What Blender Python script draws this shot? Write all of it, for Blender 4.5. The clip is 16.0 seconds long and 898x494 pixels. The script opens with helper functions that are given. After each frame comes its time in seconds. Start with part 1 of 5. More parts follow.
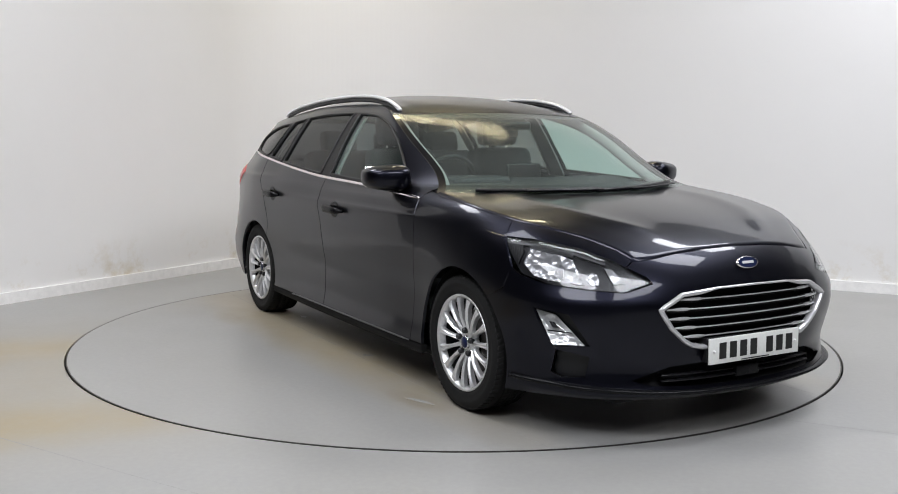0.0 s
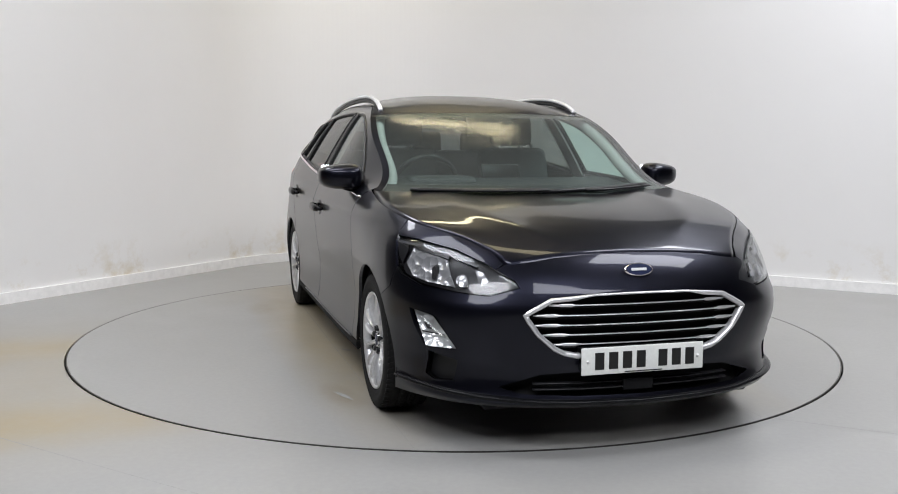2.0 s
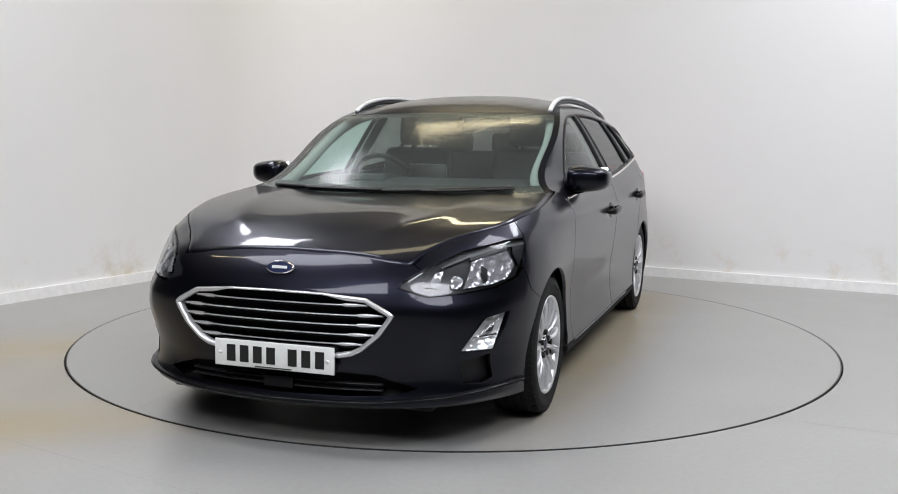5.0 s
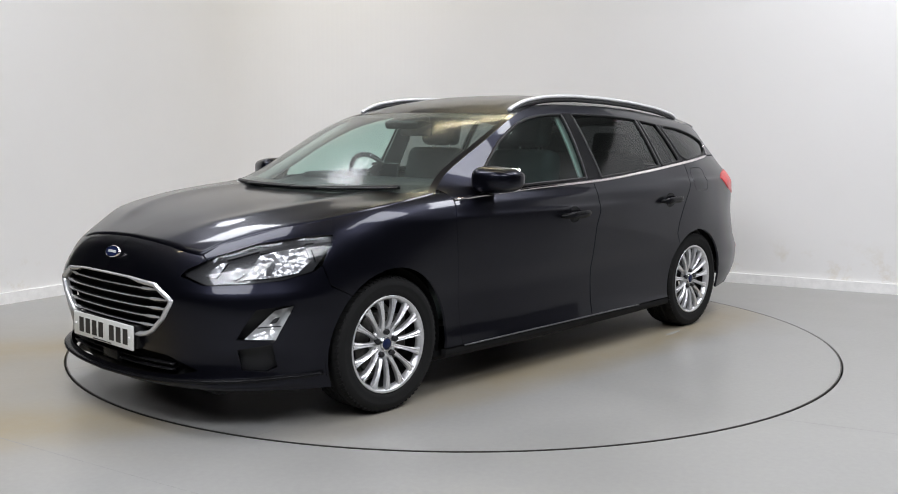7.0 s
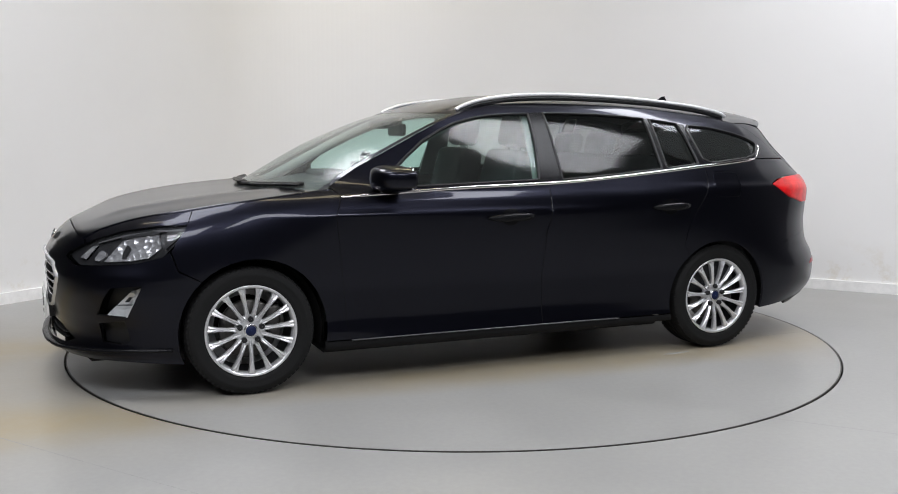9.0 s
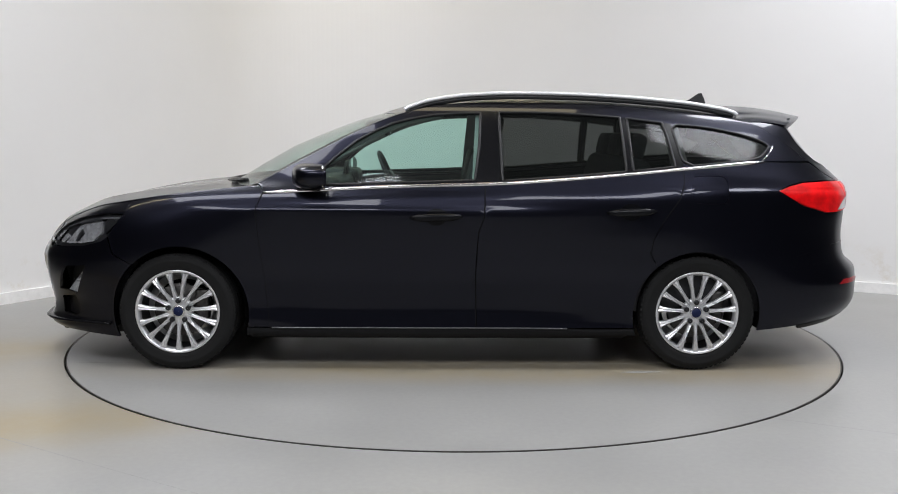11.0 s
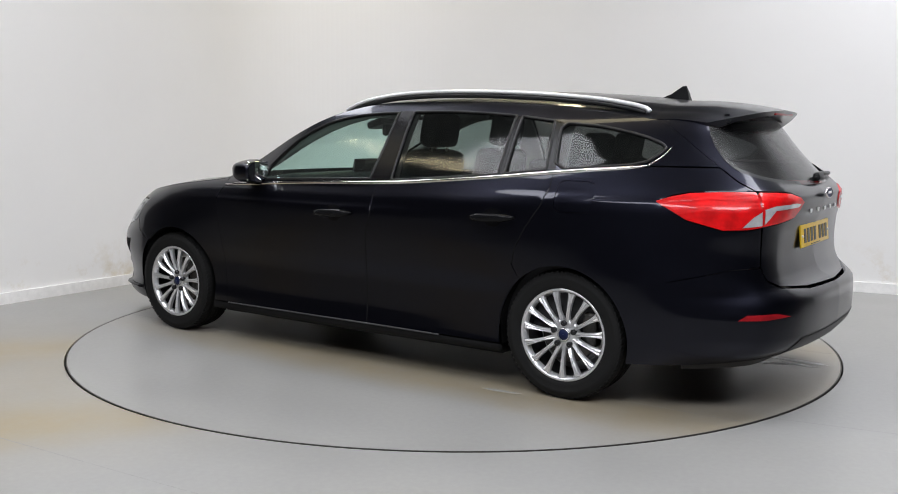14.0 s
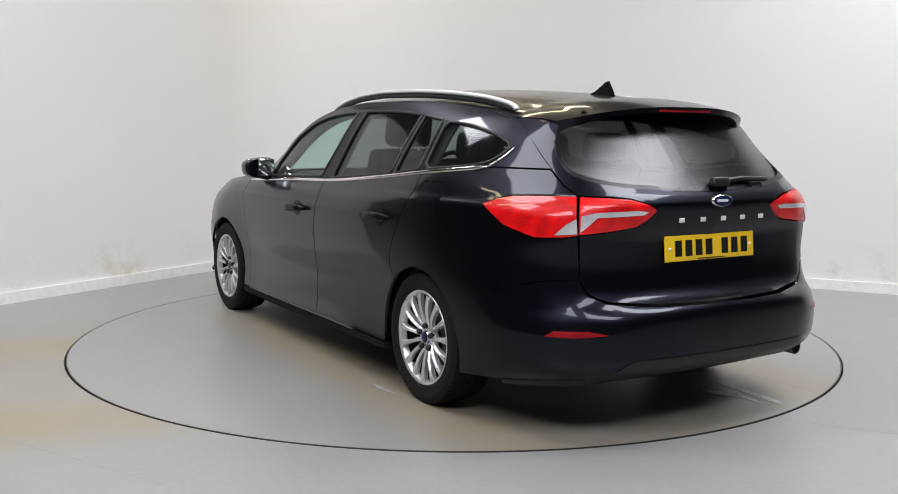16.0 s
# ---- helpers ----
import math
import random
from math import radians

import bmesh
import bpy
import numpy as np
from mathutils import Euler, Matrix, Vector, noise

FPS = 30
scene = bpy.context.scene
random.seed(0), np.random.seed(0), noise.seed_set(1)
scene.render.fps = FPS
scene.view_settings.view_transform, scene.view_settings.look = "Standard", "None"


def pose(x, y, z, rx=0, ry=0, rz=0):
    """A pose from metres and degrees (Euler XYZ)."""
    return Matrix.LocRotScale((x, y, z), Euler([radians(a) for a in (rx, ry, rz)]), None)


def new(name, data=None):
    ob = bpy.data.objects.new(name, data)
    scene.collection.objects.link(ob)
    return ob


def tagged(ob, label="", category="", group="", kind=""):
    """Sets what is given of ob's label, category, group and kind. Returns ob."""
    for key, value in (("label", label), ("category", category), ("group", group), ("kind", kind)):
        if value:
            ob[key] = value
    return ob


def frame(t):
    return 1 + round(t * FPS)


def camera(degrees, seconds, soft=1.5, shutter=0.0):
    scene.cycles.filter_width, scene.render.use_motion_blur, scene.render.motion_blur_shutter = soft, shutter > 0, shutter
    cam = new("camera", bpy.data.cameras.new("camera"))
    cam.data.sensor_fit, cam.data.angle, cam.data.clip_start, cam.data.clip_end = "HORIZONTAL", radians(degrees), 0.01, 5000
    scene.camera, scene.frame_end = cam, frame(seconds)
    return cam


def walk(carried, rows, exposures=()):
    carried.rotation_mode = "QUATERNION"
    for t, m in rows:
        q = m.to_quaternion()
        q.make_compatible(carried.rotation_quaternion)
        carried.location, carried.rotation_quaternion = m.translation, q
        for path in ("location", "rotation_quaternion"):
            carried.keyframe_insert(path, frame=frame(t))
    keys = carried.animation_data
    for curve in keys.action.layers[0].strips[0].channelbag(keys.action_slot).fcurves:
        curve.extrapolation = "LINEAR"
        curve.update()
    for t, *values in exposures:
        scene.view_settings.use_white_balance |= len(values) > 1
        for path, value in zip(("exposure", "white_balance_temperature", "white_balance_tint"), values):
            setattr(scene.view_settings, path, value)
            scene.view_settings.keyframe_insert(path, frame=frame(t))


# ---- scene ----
import itertools
from mathutils import geometry

# ---- camera: stands still on a tripod ----
EYE = pose(0, -5.8470, 1.2375, 83.142, -0.387, 0.336)
cam = camera(50.25, 16.0, 1.0)
walk(cam, [(0.0, EYE), (16.0, EYE)])

# turn of the turntable, seconds and degrees
TURN = [(0.0, -59.47), (0.5, -60.47), (1.0, -63.21), (1.5, -67.33), (2.0, -73.26), (2.5, -79.02), (3.0, -85.14), (3.5, -90.95), (4.0, -97.10), (4.5, -102.88), (5.0, -109.00),
        (5.2, -111.42), (7.3, -136.06), (7.5, -138.43), (8.0, -144.38), (8.5, -150.18), (9.0, -156.11), (9.2, -158.47), (11.3, -182.03), (11.5, -184.39), (12.0, -190.28),
        (12.5, -196.16), (13.0, -202.06), (13.5, -208.10), (14.0, -214.13), (14.5, -220.07), (15.0, -226.06), (15.5, -231.97), (16.0, -238.05)]
CAR_AT = (0.0996, 0.0685)

# ---- light: ceiling fittings of a photo bay ----
world = bpy.data.worlds.new("world")
scene.world = world
world.use_nodes = True
world.node_tree.nodes["Background"].inputs["Color"].default_value = (.6, .65, .7, 1)
world.node_tree.nodes["Background"].inputs["Strength"].default_value = .05
CEILING, WALL_TOP = 6.0, 3.05
WARM, COOL = (1.0, .87, .56), (.90, .92, .98)
# x, y, height, length, width, turn, watts, colour
# the pair at y -5.4 is added fill that brightens surfaces facing the camera
PANELS = [(-2.3, -1.8, 4.6, 2.4, 1.3, 0, 84, COOL), (3.0, -1.5, 4.6, 2.2, 1.3, 0, 104, COOL), (-2.7, 1.3, 4.6, 1.8, .9, 58, 68, COOL), (3.4, .7, 4.6, 1.8, .9, -27, 84, COOL),
          (.1, 2.9, 4.3, 1.7, .4, 0, 24, WARM), (0.0, -.7, 4.3, 2.2, .4, 0, 12, WARM), (-2.0, -5.4, 4.2, 2.8, 1.8, 0, 150, COOL), (2.0, -5.4, 4.2, 2.8, 1.8, 0, 150, COOL),
          (-4.0, -.9, 4.6, 1.6, .08, -35, 7, WARM)]
scene.view_settings.exposure = 0.25
# ---- the car's outer skin: a plan outline swept with upright profiles ----
def pchip(xk, yk, x):
    """Smooth monotone curve through (xk, yk) at x; yk may hold one column for each x."""
    xk, yk, x = np.asarray(xk, float), np.asarray(yk, float), np.clip(np.asarray(x, float), xk[0], xk[-1])
    h = np.diff(xk)
    if yk.ndim == 1:
        d = np.diff(yk) / h
        m = np.zeros(len(xk))
        ok = d[:-1] * d[1:] > 0
        m[1:-1][ok] = (3 * (h[:-1] + h[1:])[ok] / ((2 * h[1:] + h[:-1])[ok] / d[:-1][ok] + (h[1:] + 2 * h[:-1])[ok] / d[1:][ok]))
        m[0], m[-1] = d[0], d[-1]
    else:
        d = np.diff(yk, axis=0) / h[:, None]
        m = np.zeros(yk.shape)
        m[1:-1] = (d[:-1] * h[1:, None] + d[1:] * h[:-1, None]) / (h[:-1] + h[1:])[:, None]
        m[0], m[-1] = d[0] * 0, d[-1] * 0
    i = np.clip(np.searchsorted(xk, x, side="right") - 1, 0, len(xk) - 2)
    u = (x - xk[i]) / h[i]
    if yk.ndim == 1:
        y0, y1, m0, m1 = yk[i], yk[i + 1], m[i], m[i + 1]
    else:
        j = np.arange(len(x))
        y0, y1, m0, m1 = yk[i, j], yk[i + 1, j], m[i, j], m[i + 1, j]
    return (y0 * (1 + 2 * u) * (1 - u) ** 2 + m0 * h[i] * u * (1 - u) ** 2 + y1 * u * u * (3 - 2 * u) + m1 * h[i] * u * u * (u - 1))


PLAN = np.array([(2.235, 0), (2.228, .2), (2.197, .4), (2.14, .56), (2.055, .685), (1.94, .78), (1.80, .845), (1.62, .889), (1.4, .905), (1.0, .906),
                 (.5, .91), (0, .912), (-.5, .912), (-1, .912), (-1.35, .911), (-1.65, .90), (-1.9, .868), (-2.1, .80), (-2.25, .685), (-2.33, .5), (-2.362, .25), (-2.37, 0)])


def _plan():
    a = np.hypot(*np.diff(PLAN, axis=0).T)
    s = np.r_[0, np.cumsum(a)]
    g = np.linspace(0, s[-1], 1400)
    x, y = (pchip(s, c, g) for c in PLAN.T)
    for _ in range(80):
        x[1:-1] = (x[:-2] + 2 * x[1:-1] + x[2:]) / 4
        y[1:-1] = (y[:-2] + 2 * y[1:-1] + y[2:]) / 4
    nx, ny = np.gradient(y), -np.gradient(x)
    for _ in range(80):
        nx[1:-1] = (nx[:-2] + 2 * nx[1:-1] + nx[2:]) / 4
        ny[1:-1] = (ny[:-2] + 2 * ny[1:-1] + ny[2:]) / 4
    k = np.hypot(nx, ny)
    return g, x, y, nx / k, ny / k


PS, PX, PY, PNX, PNY = _plan()
S_END = PS[-1]


def s_plan(x):
    return float(np.interp(-x, -PX, PS))


PROFILES = [
    (0.0, [(.10, .16), (.165, .06), (.20, .012), (.24, .028), (.30, .045), (.36, .03), (.45, .012), (.54, .003), (.62, .018), (.665, .045), (.705, .074), (.75, .12), (.78, .165), (.9, .5), (1.5, 1.0)]),
    (.42, [(.10, .16), (.165, .07), (.205, .016), (.245, .03), (.30, .04), (.36, .028), (.45, .012), (.55, .005), (.62, .025), (.665, .05), (.705, .08), (.745, .12), (.78, .17), (.9, .5), (1.5, 1.0)]),
    (s_plan(2.0), [(.10, .13), (.165, .06), (.21, .02), (.26, .03), (.33, .035), (.40, .02), (.50, .0), (.56, .004), (.62, .03), (.68, .06), (.74, .105), (.80, .17), (.84, .24), (.95, .5), (1.5, 1.0)]),
    (s_plan(1.68), [(.10, .06), (.16, .035), (.22, .025), (.27, .02), (.33, .015), (.40, .008), (.50, .0), (.56, .0), (.62, .004), (.70, .016), (.76, .036), (.81, .068), (.855, .118), (.92, .21), (1.5, .6)]),
    (s_plan(1.35), [(.10, .05), (.16, .03), (.22, .02), (.27, .015), (.33, .01), (.42, .004), (.55, .0), (.62, .0), (.70, .004), (.77, .012), (.84, .032), (.89, .066), (.925, .11), (.96, .18), (1.5, .55)]),
    (s_plan(.95), [(.10, .09), (.15, .05), (.20, .02), (.25, .02), (.33, .028), (.45, .03), (.58, .016), (.72, .006), (.835, .004), (.855, .014), (.90, .04), (.94, .085), (.975, .15), (1.1, .27), (1.5, .55)]),
    (s_plan(.5), [(.10, .09), (.15, .05), (.205, .014), (.25, .02), (.33, .03), (.45, .032), (.58, .016), (.72, .004), (.835, .0), (.855, .01), (.90, .03), (.94, .065), (.975, .085), (1.06, .128), (1.15, .178), (1.24, .232), (1.32, .285), (1.38, .34), (1.43, .41)]),
    (s_plan(-.3), [(.10, .09), (.15, .05), (.21, .014), (.25, .02), (.33, .03), (.45, .032), (.58, .016), (.72, .004), (.825, .0), (.85, .01), (.90, .025), (.95, .05), (1.0, .074), (1.06, .106), (1.15, .158), (1.24, .212), (1.32, .268), (1.38, .325), (1.43, .40)]),
    (s_plan(-.95), [(.10, .09), (.15, .05), (.21, .014), (.25, .02), (.33, .022), (.45, .02), (.58, .008), (.72, .002), (.85, .002), (.905, .008), (.93, .02), (.97, .042), (1.03, .074), (1.06, .092), (1.15, .146), (1.24, .204), (1.32, .265), (1.38, .33), (1.43, .42)]),
    (s_plan(-1.4), [(.10, .07), (.15, .045), (.21, .02), (.25, .016), (.33, .008), (.45, .002), (.58, .0), (.72, .002), (.85, .01), (.935, .02), (.955, .036), (.99, .052), (1.04, .076), (1.08, .10), (1.16, .154), (1.24, .214), (1.30, .27), (1.35, .34), (1.42, .46)]),
    (s_plan(-1.78), [(.10, .12), (.16, .06), (.21, .03), (.25, .02), (.33, .008), (.45, .0), (.58, .006), (.70, .02), (.82, .034), (.93, .05), (.955, .066), (1.0, .092), (1.05, .124), (1.10, .155), (1.18, .212), (1.25, .266), (1.30, .315), (1.34, .37), (1.42, .51)]),
    (s_plan(-2.17), [(.10, .3), (.18, .17), (.24, .08), (.29, .03), (.36, .004), (.44, .0), (.50, .012), (.56, .034), (.63, .052), (.72, .060), (.82, .055), (.90, .056), (.96, .085), (1.01, .13), (1.08, .19), (1.17, .268), (1.25, .33), (1.31, .385), (1.42, .52)]),
    (s_plan(-2.33), [(.10, .4), (.20, .22), (.26, .10), (.30, .03), (.36, .004), (.44, .0), (.51, .005), (.545, .03), (.575, .075), (.62, .105), (.70, .115), (.80, .11), (.88, .09), (.945, .085), (.985, .11), (1.02, .148), (1.10, .225), (1.20, .31), (1.29, .38), (1.42, .5)]),
    (S_END, [(.10, .4), (.20, .24), (.26, .10), (.30, .03), (.36, .004), (.44, .0), (.52, .004), (.555, .03), (.58, .085), (.62, .115), (.70, .132), (.80, .135), (.86, .11), (.945, .09), (.98, .11), (1.01, .142), (1.10, .225), (1.20, .31), (1.29, .38), (1.42, .49)]),
]
PROF_S = np.array([k for k, _ in PROFILES])


def skin(s, z, lift=0.0):
    """Places on the left half of the skin; s runs along the outline from the nose to the tail."""
    s, z = np.atleast_1d(np.asarray(s, float)), np.atleast_1d(np.asarray(z, float))
    d = np.array([pchip([q[0] for q in pr], [q[1] for q in pr], z) for _, pr in PROFILES])
    d = pchip(PROF_S, d, s) - lift
    x, y = np.interp(s, PS, PX), np.interp(s, PS, PY)
    nx, ny = np.interp(s, PS, PNX), np.interp(s, PS, PNY)
    return np.c_[x - nx * d, np.maximum(y - ny * d, 0), z]


def skin_normal(s, z):
    a, e = .016, .004
    n = np.cross(skin(np.asarray(s) + a, z) - skin(np.asarray(s) - a, z), skin(s, np.asarray(z) + e) - skin(s, np.asarray(z) - e))
    return n / np.maximum(np.linalg.norm(n, axis=1), 1e-9)[:, None]


def s_of_x(x, z):
    g = PS[(PS > .2) & (PS < S_END - .3)]
    q = skin(g, np.full(len(g), z))
    return float(np.interp(-x, -q[:, 0], g))


def s_of_y(y, z, rear=False):
    g = PS[PS > s_plan(-1.9)][::-1] if rear else PS[PS < s_plan(1.4)]
    q = skin(g, np.full(len(g), z))
    return float(np.interp(y, q[:, 1], g))


# ---- materials ----
def nodes_of(name):
    m = bpy.data.materials.new(name)
    m.use_nodes = True
    t = m.node_tree
    return m, t, t.nodes["Principled BSDF"]


def setp(b, **kw):
    for k, v in kw.items():
        k = k.replace("_", " ")
        b.inputs[k].default_value = (*v, 1) if isinstance(v, tuple) else v


def link(t, a, b):
    t.links.new(a, b)


def noise_node(t, scale, detail=4, rough=.55, coords="Object", stretch=(1, 1, 1)):
    tc, mp, n = t.nodes.new("ShaderNodeTexCoord"), t.nodes.new("ShaderNodeMapping"), t.nodes.new("ShaderNodeTexNoise")
    mp.inputs["Scale"].default_value = stretch
    n.inputs["Scale"].default_value, n.inputs["Detail"].default_value, n.inputs["Roughness"].default_value = scale, detail, rough
    link(t, tc.outputs[coords], mp.inputs["Vector"])
    link(t, mp.outputs["Vector"], n.inputs["Vector"])
    return n


def ramp(t, src, stops):
    r = t.nodes.new("ShaderNodeValToRGB")
    e = r.color_ramp.elements
    while len(e) < len(stops):
        e.new(.5)
    for el, (p, c) in zip(e, stops):
        el.position, el.color = p, ((*c, 1) if isinstance(c, tuple) else (c, c, c, 1))
    link(t, src, r.inputs["Fac"])
    return r


def bump(t, b, src, strength, dist=.002):
    n = t.nodes.new("ShaderNodeBump")
    n.inputs["Strength"].default_value, n.inputs["Distance"].default_value = strength, dist
    link(t, src, n.inputs["Height"])
    link(t, n.outputs["Normal"], b.inputs["Normal"])


def mix(t, fac, a, b):
    n = t.nodes.new("ShaderNodeMix")
    n.data_type = "RGBA"
    for s, v in ((n.inputs["Factor"], fac), (n.inputs[6], a), (n.inputs[7], b)):
        if isinstance(v, (int, float)):
            s.default_value = v
        elif isinstance(v, tuple):
            s.default_value = (*v, 1)
        else:
            link(t, v, s)
    return n.outputs[2]


def plain(name, color, rough=.5, metal=0.0, grain=0.0, scale=60.0, vary=.12, **kw):
    m, t, b = nodes_of(name)
    setp(b, Roughness=rough, Metallic=metal, **kw)
    n = noise_node(t, scale)
    r = ramp(t, n.outputs["Fac"], [(.3, tuple(c * (1 - vary) for c in color)), (.7, tuple(min(1, c * (1 + vary)) for c in color))])
    link(t, r.outputs["Color"], b.inputs["Base Color"])
    if grain:
        bump(t, b, n.outputs["Fac"], grain)
    return m


def paint_material():
    m, t, b = nodes_of("blue_black_metallic_paint")
    setp(b, Metallic=.92, Roughness=.34, Coat_Weight=.62, Coat_Roughness=.05, Coat_IOR=1.36)
    n = noise_node(t, 900, 2)
    r = ramp(t, n.outputs["Fac"], [(.35, (.0063, .0066, .0114)), (.7, (.0126, .0132, .0232))])
    link(t, r.outputs["Color"], b.inputs["Base Color"])
    d = noise_node(t, 3.5, 5)
    g = ramp(t, d.outputs["Fac"], [(.4, .03), (.75, .07)])
    link(t, g.outputs["Color"], b.inputs["Coat Roughness"])
    return m


def pane_material(name, tint, gloss_rough=.01, ior=1.5, veil=0.0):
    m = bpy.data.materials.new(name)
    m.use_nodes = True
    t = m.node_tree
    t.nodes.clear()
    out, mx, tr, gl, lw, pw, ma = (t.nodes.new("ShaderNode" + k) for k in ("OutputMaterial", "MixShader", "BsdfTransparent", "BsdfGlossy", "LayerWeight", "Math", "Math"))
    tr.inputs["Color"].default_value = (*tint, 1)
    gl.inputs["Roughness"].default_value = gloss_rough
    # gloss rises towards grazing view, alike from both sides
    f0 = ((ior - 1) / (ior + 1)) ** 2
    lw.inputs["Blend"].default_value = .5
    pw.operation, ma.operation = "POWER", "MULTIPLY_ADD"
    pw.inputs[1].default_value = 5
    ma.inputs[1].default_value, ma.inputs[2].default_value = 1 - f0, f0
    link(t, lw.outputs["Facing"], pw.inputs[0])
    link(t, pw.outputs[0], ma.inputs[0])
    link(t, ma.outputs[0], mx.inputs["Fac"])
    link(t, tr.outputs["BSDF"], mx.inputs[1])
    link(t, gl.outputs["BSDF"], mx.inputs[2])
    last = mx.outputs["Shader"]
    if veil:
        # pale diffuse share mixed in, standing for the veil of reflected light
        df, m2, n = t.nodes.new("ShaderNodeBsdfDiffuse"), t.nodes.new("ShaderNodeMixShader"), noise_node(t, 3, 5)
        df.inputs["Color"].default_value = (.62, .68, .64, 1)
        r = ramp(t, n.outputs["Fac"], [(.3, veil * .75), (.7, veil * 1.25)])
        link(t, r.outputs["Color"], m2.inputs["Fac"])
        link(t, last, m2.inputs[1])
        link(t, df.outputs["BSDF"], m2.inputs[2])
        last = m2.outputs["Shader"]
    link(t, last, out.inputs["Surface"])
    return m


def wall_material():
    m, t, b = nodes_of("white_painted_plaster")
    n, f = noise_node(t, .7, 6, .6, "Generated", (3, 3, 2)), noise_node(t, 45, 4)
    base = ramp(t, n.outputs["Fac"], [(.3, (.745, .735, .725)), (.7, (.79, .78, .772))])
    # grime that splashed up near the floor
    geo, sep = t.nodes.new("ShaderNodeNewGeometry"), t.nodes.new("ShaderNodeSeparateXYZ")
    link(t, geo.outputs["Position"], sep.inputs["Vector"])
    low = ramp(t, sep.outputs["Z"], [(.06, 1.0), (.42, 0.0)])
    d = noise_node(t, 3.2, 7, .7)
    spot = ramp(t, d.outputs["Fac"], [(.52, 0.0), (.72, 1.0)])
    k = t.nodes.new("ShaderNodeMath")
    k.operation = "MULTIPLY"
    link(t, low.outputs["Color"], k.inputs[0])
    link(t, spot.outputs["Color"], k.inputs[1])
    link(t, mix(t, k.outputs[0], base.outputs["Color"], (.55, .47, .33)), b.inputs["Base Color"])
    setp(b, Roughness=.6)
    bump(t, b, f.outputs["Fac"], .08)
    return m


def floor_material(name, dust, seed):
    m, t, b = nodes_of(name)
    n, f = noise_node(t, 1.3 + seed, 6, .6), noise_node(t, 38, 5, .6)
    base = ramp(t, n.outputs["Fac"], [(.3, (.256, .254, .244)), (.7, (.294, .291, .280))])
    fine = ramp(t, f.outputs["Fac"], [(.35, .93), (.7, 1.0)])
    mu = t.nodes.new("ShaderNodeMix")
    mu.data_type, mu.blend_type = "RGBA", "MULTIPLY"
    mu.inputs["Factor"].default_value = 1
    link(t, base.outputs["Color"], mu.inputs[6])
    link(t, fine.outputs["Color"], mu.inputs[7])
    col = mu.outputs[2]
    tc = t.nodes.new("ShaderNodeTexCoord")
    for (x, y, rx, ry, rot, amount, tint) in dust:
        mp, gr = t.nodes.new("ShaderNodeMapping"), t.nodes.new("ShaderNodeTexGradient")
        mp.vector_type = "TEXTURE"
        mp.inputs["Location"].default_value = (x, y, 0)
        mp.inputs["Rotation"].default_value = (0, 0, radians(rot))
        mp.inputs["Scale"].default_value = (rx, ry, 1)
        gr.gradient_type = "SPHERICAL"
        wob, add = noise_node(t, 2.6, 6, .65), t.nodes.new("ShaderNodeMixRGB")
        add.blend_type = "LINEAR_LIGHT"
        add.inputs["Fac"].default_value = .05
        link(t, tc.outputs["Object"], add.inputs["Color1"])
        link(t, wob.outputs["Color"], add.inputs["Color2"])
        link(t, add.outputs["Color"], mp.inputs["Vector"])
        link(t, mp.outputs["Vector"], gr.inputs["Vector"])
        blot = noise_node(t, 5, 7, .7)
        br = ramp(t, blot.outputs["Fac"], [(.3, .55), (.68, 1.0)])
        k = t.nodes.new("ShaderNodeMath")
        k.operation = "MULTIPLY"
        sm = ramp(t, gr.outputs["Fac"], [(.0, 0.0), (.62, amount)])
        link(t, sm.outputs["Color"], k.inputs[0])
        link(t, br.outputs["Color"], k.inputs[1])
        col = mix(t, k.outputs[0], col, tint)
    link(t, col, b.inputs["Base Color"])
    rg = ramp(t, n.outputs["Fac"], [(.3, .29), (.7, .40)])
    link(t, rg.outputs["Color"], b.inputs["Roughness"])
    bump(t, b, f.outputs["Fac"], .04, .001)
    return m


def facet_chrome(name, scale, metal, color, relief):
    m, t, b = nodes_of(name)
    setp(b, Metallic=metal, Roughness=.20, Base_Color=color)
    v = t.nodes.new("ShaderNodeTexVoronoi")
    v.inputs["Scale"].default_value = scale
    tc = t.nodes.new("ShaderNodeTexCoord")
    link(t, tc.outputs["Object"], v.inputs["Vector"])
    bump(t, b, v.outputs["Distance"], relief, .014)
    return m


def glow(name, color, strength):
    m, t, b = nodes_of(name)
    setp(b, Base_Color=(.9, .9, .9), Emission_Color=color, Emission_Strength=strength)
    return m


def lamp_red(name, color, scale):
    m, t, b = nodes_of(name)
    setp(b, Roughness=.35, Specular_IOR_Level=.2, Coat_Weight=.6, Coat_Roughness=.03)
    w = t.nodes.new("ShaderNodeTexWave")
    w.inputs["Scale"].default_value = scale
    w.bands_direction = "Z"
    tc = t.nodes.new("ShaderNodeTexCoord")
    link(t, tc.outputs["Object"], w.inputs["Vector"])
    n = noise_node(t, 14, 3)
    r = ramp(t, n.outputs["Fac"], [(.35, tuple(c * .6 for c in color)), (.65, color)])
    link(t, r.outputs["Color"], b.inputs["Base Color"])
    bump(t, b, w.outputs["Fac"], .15, .002)
    return m


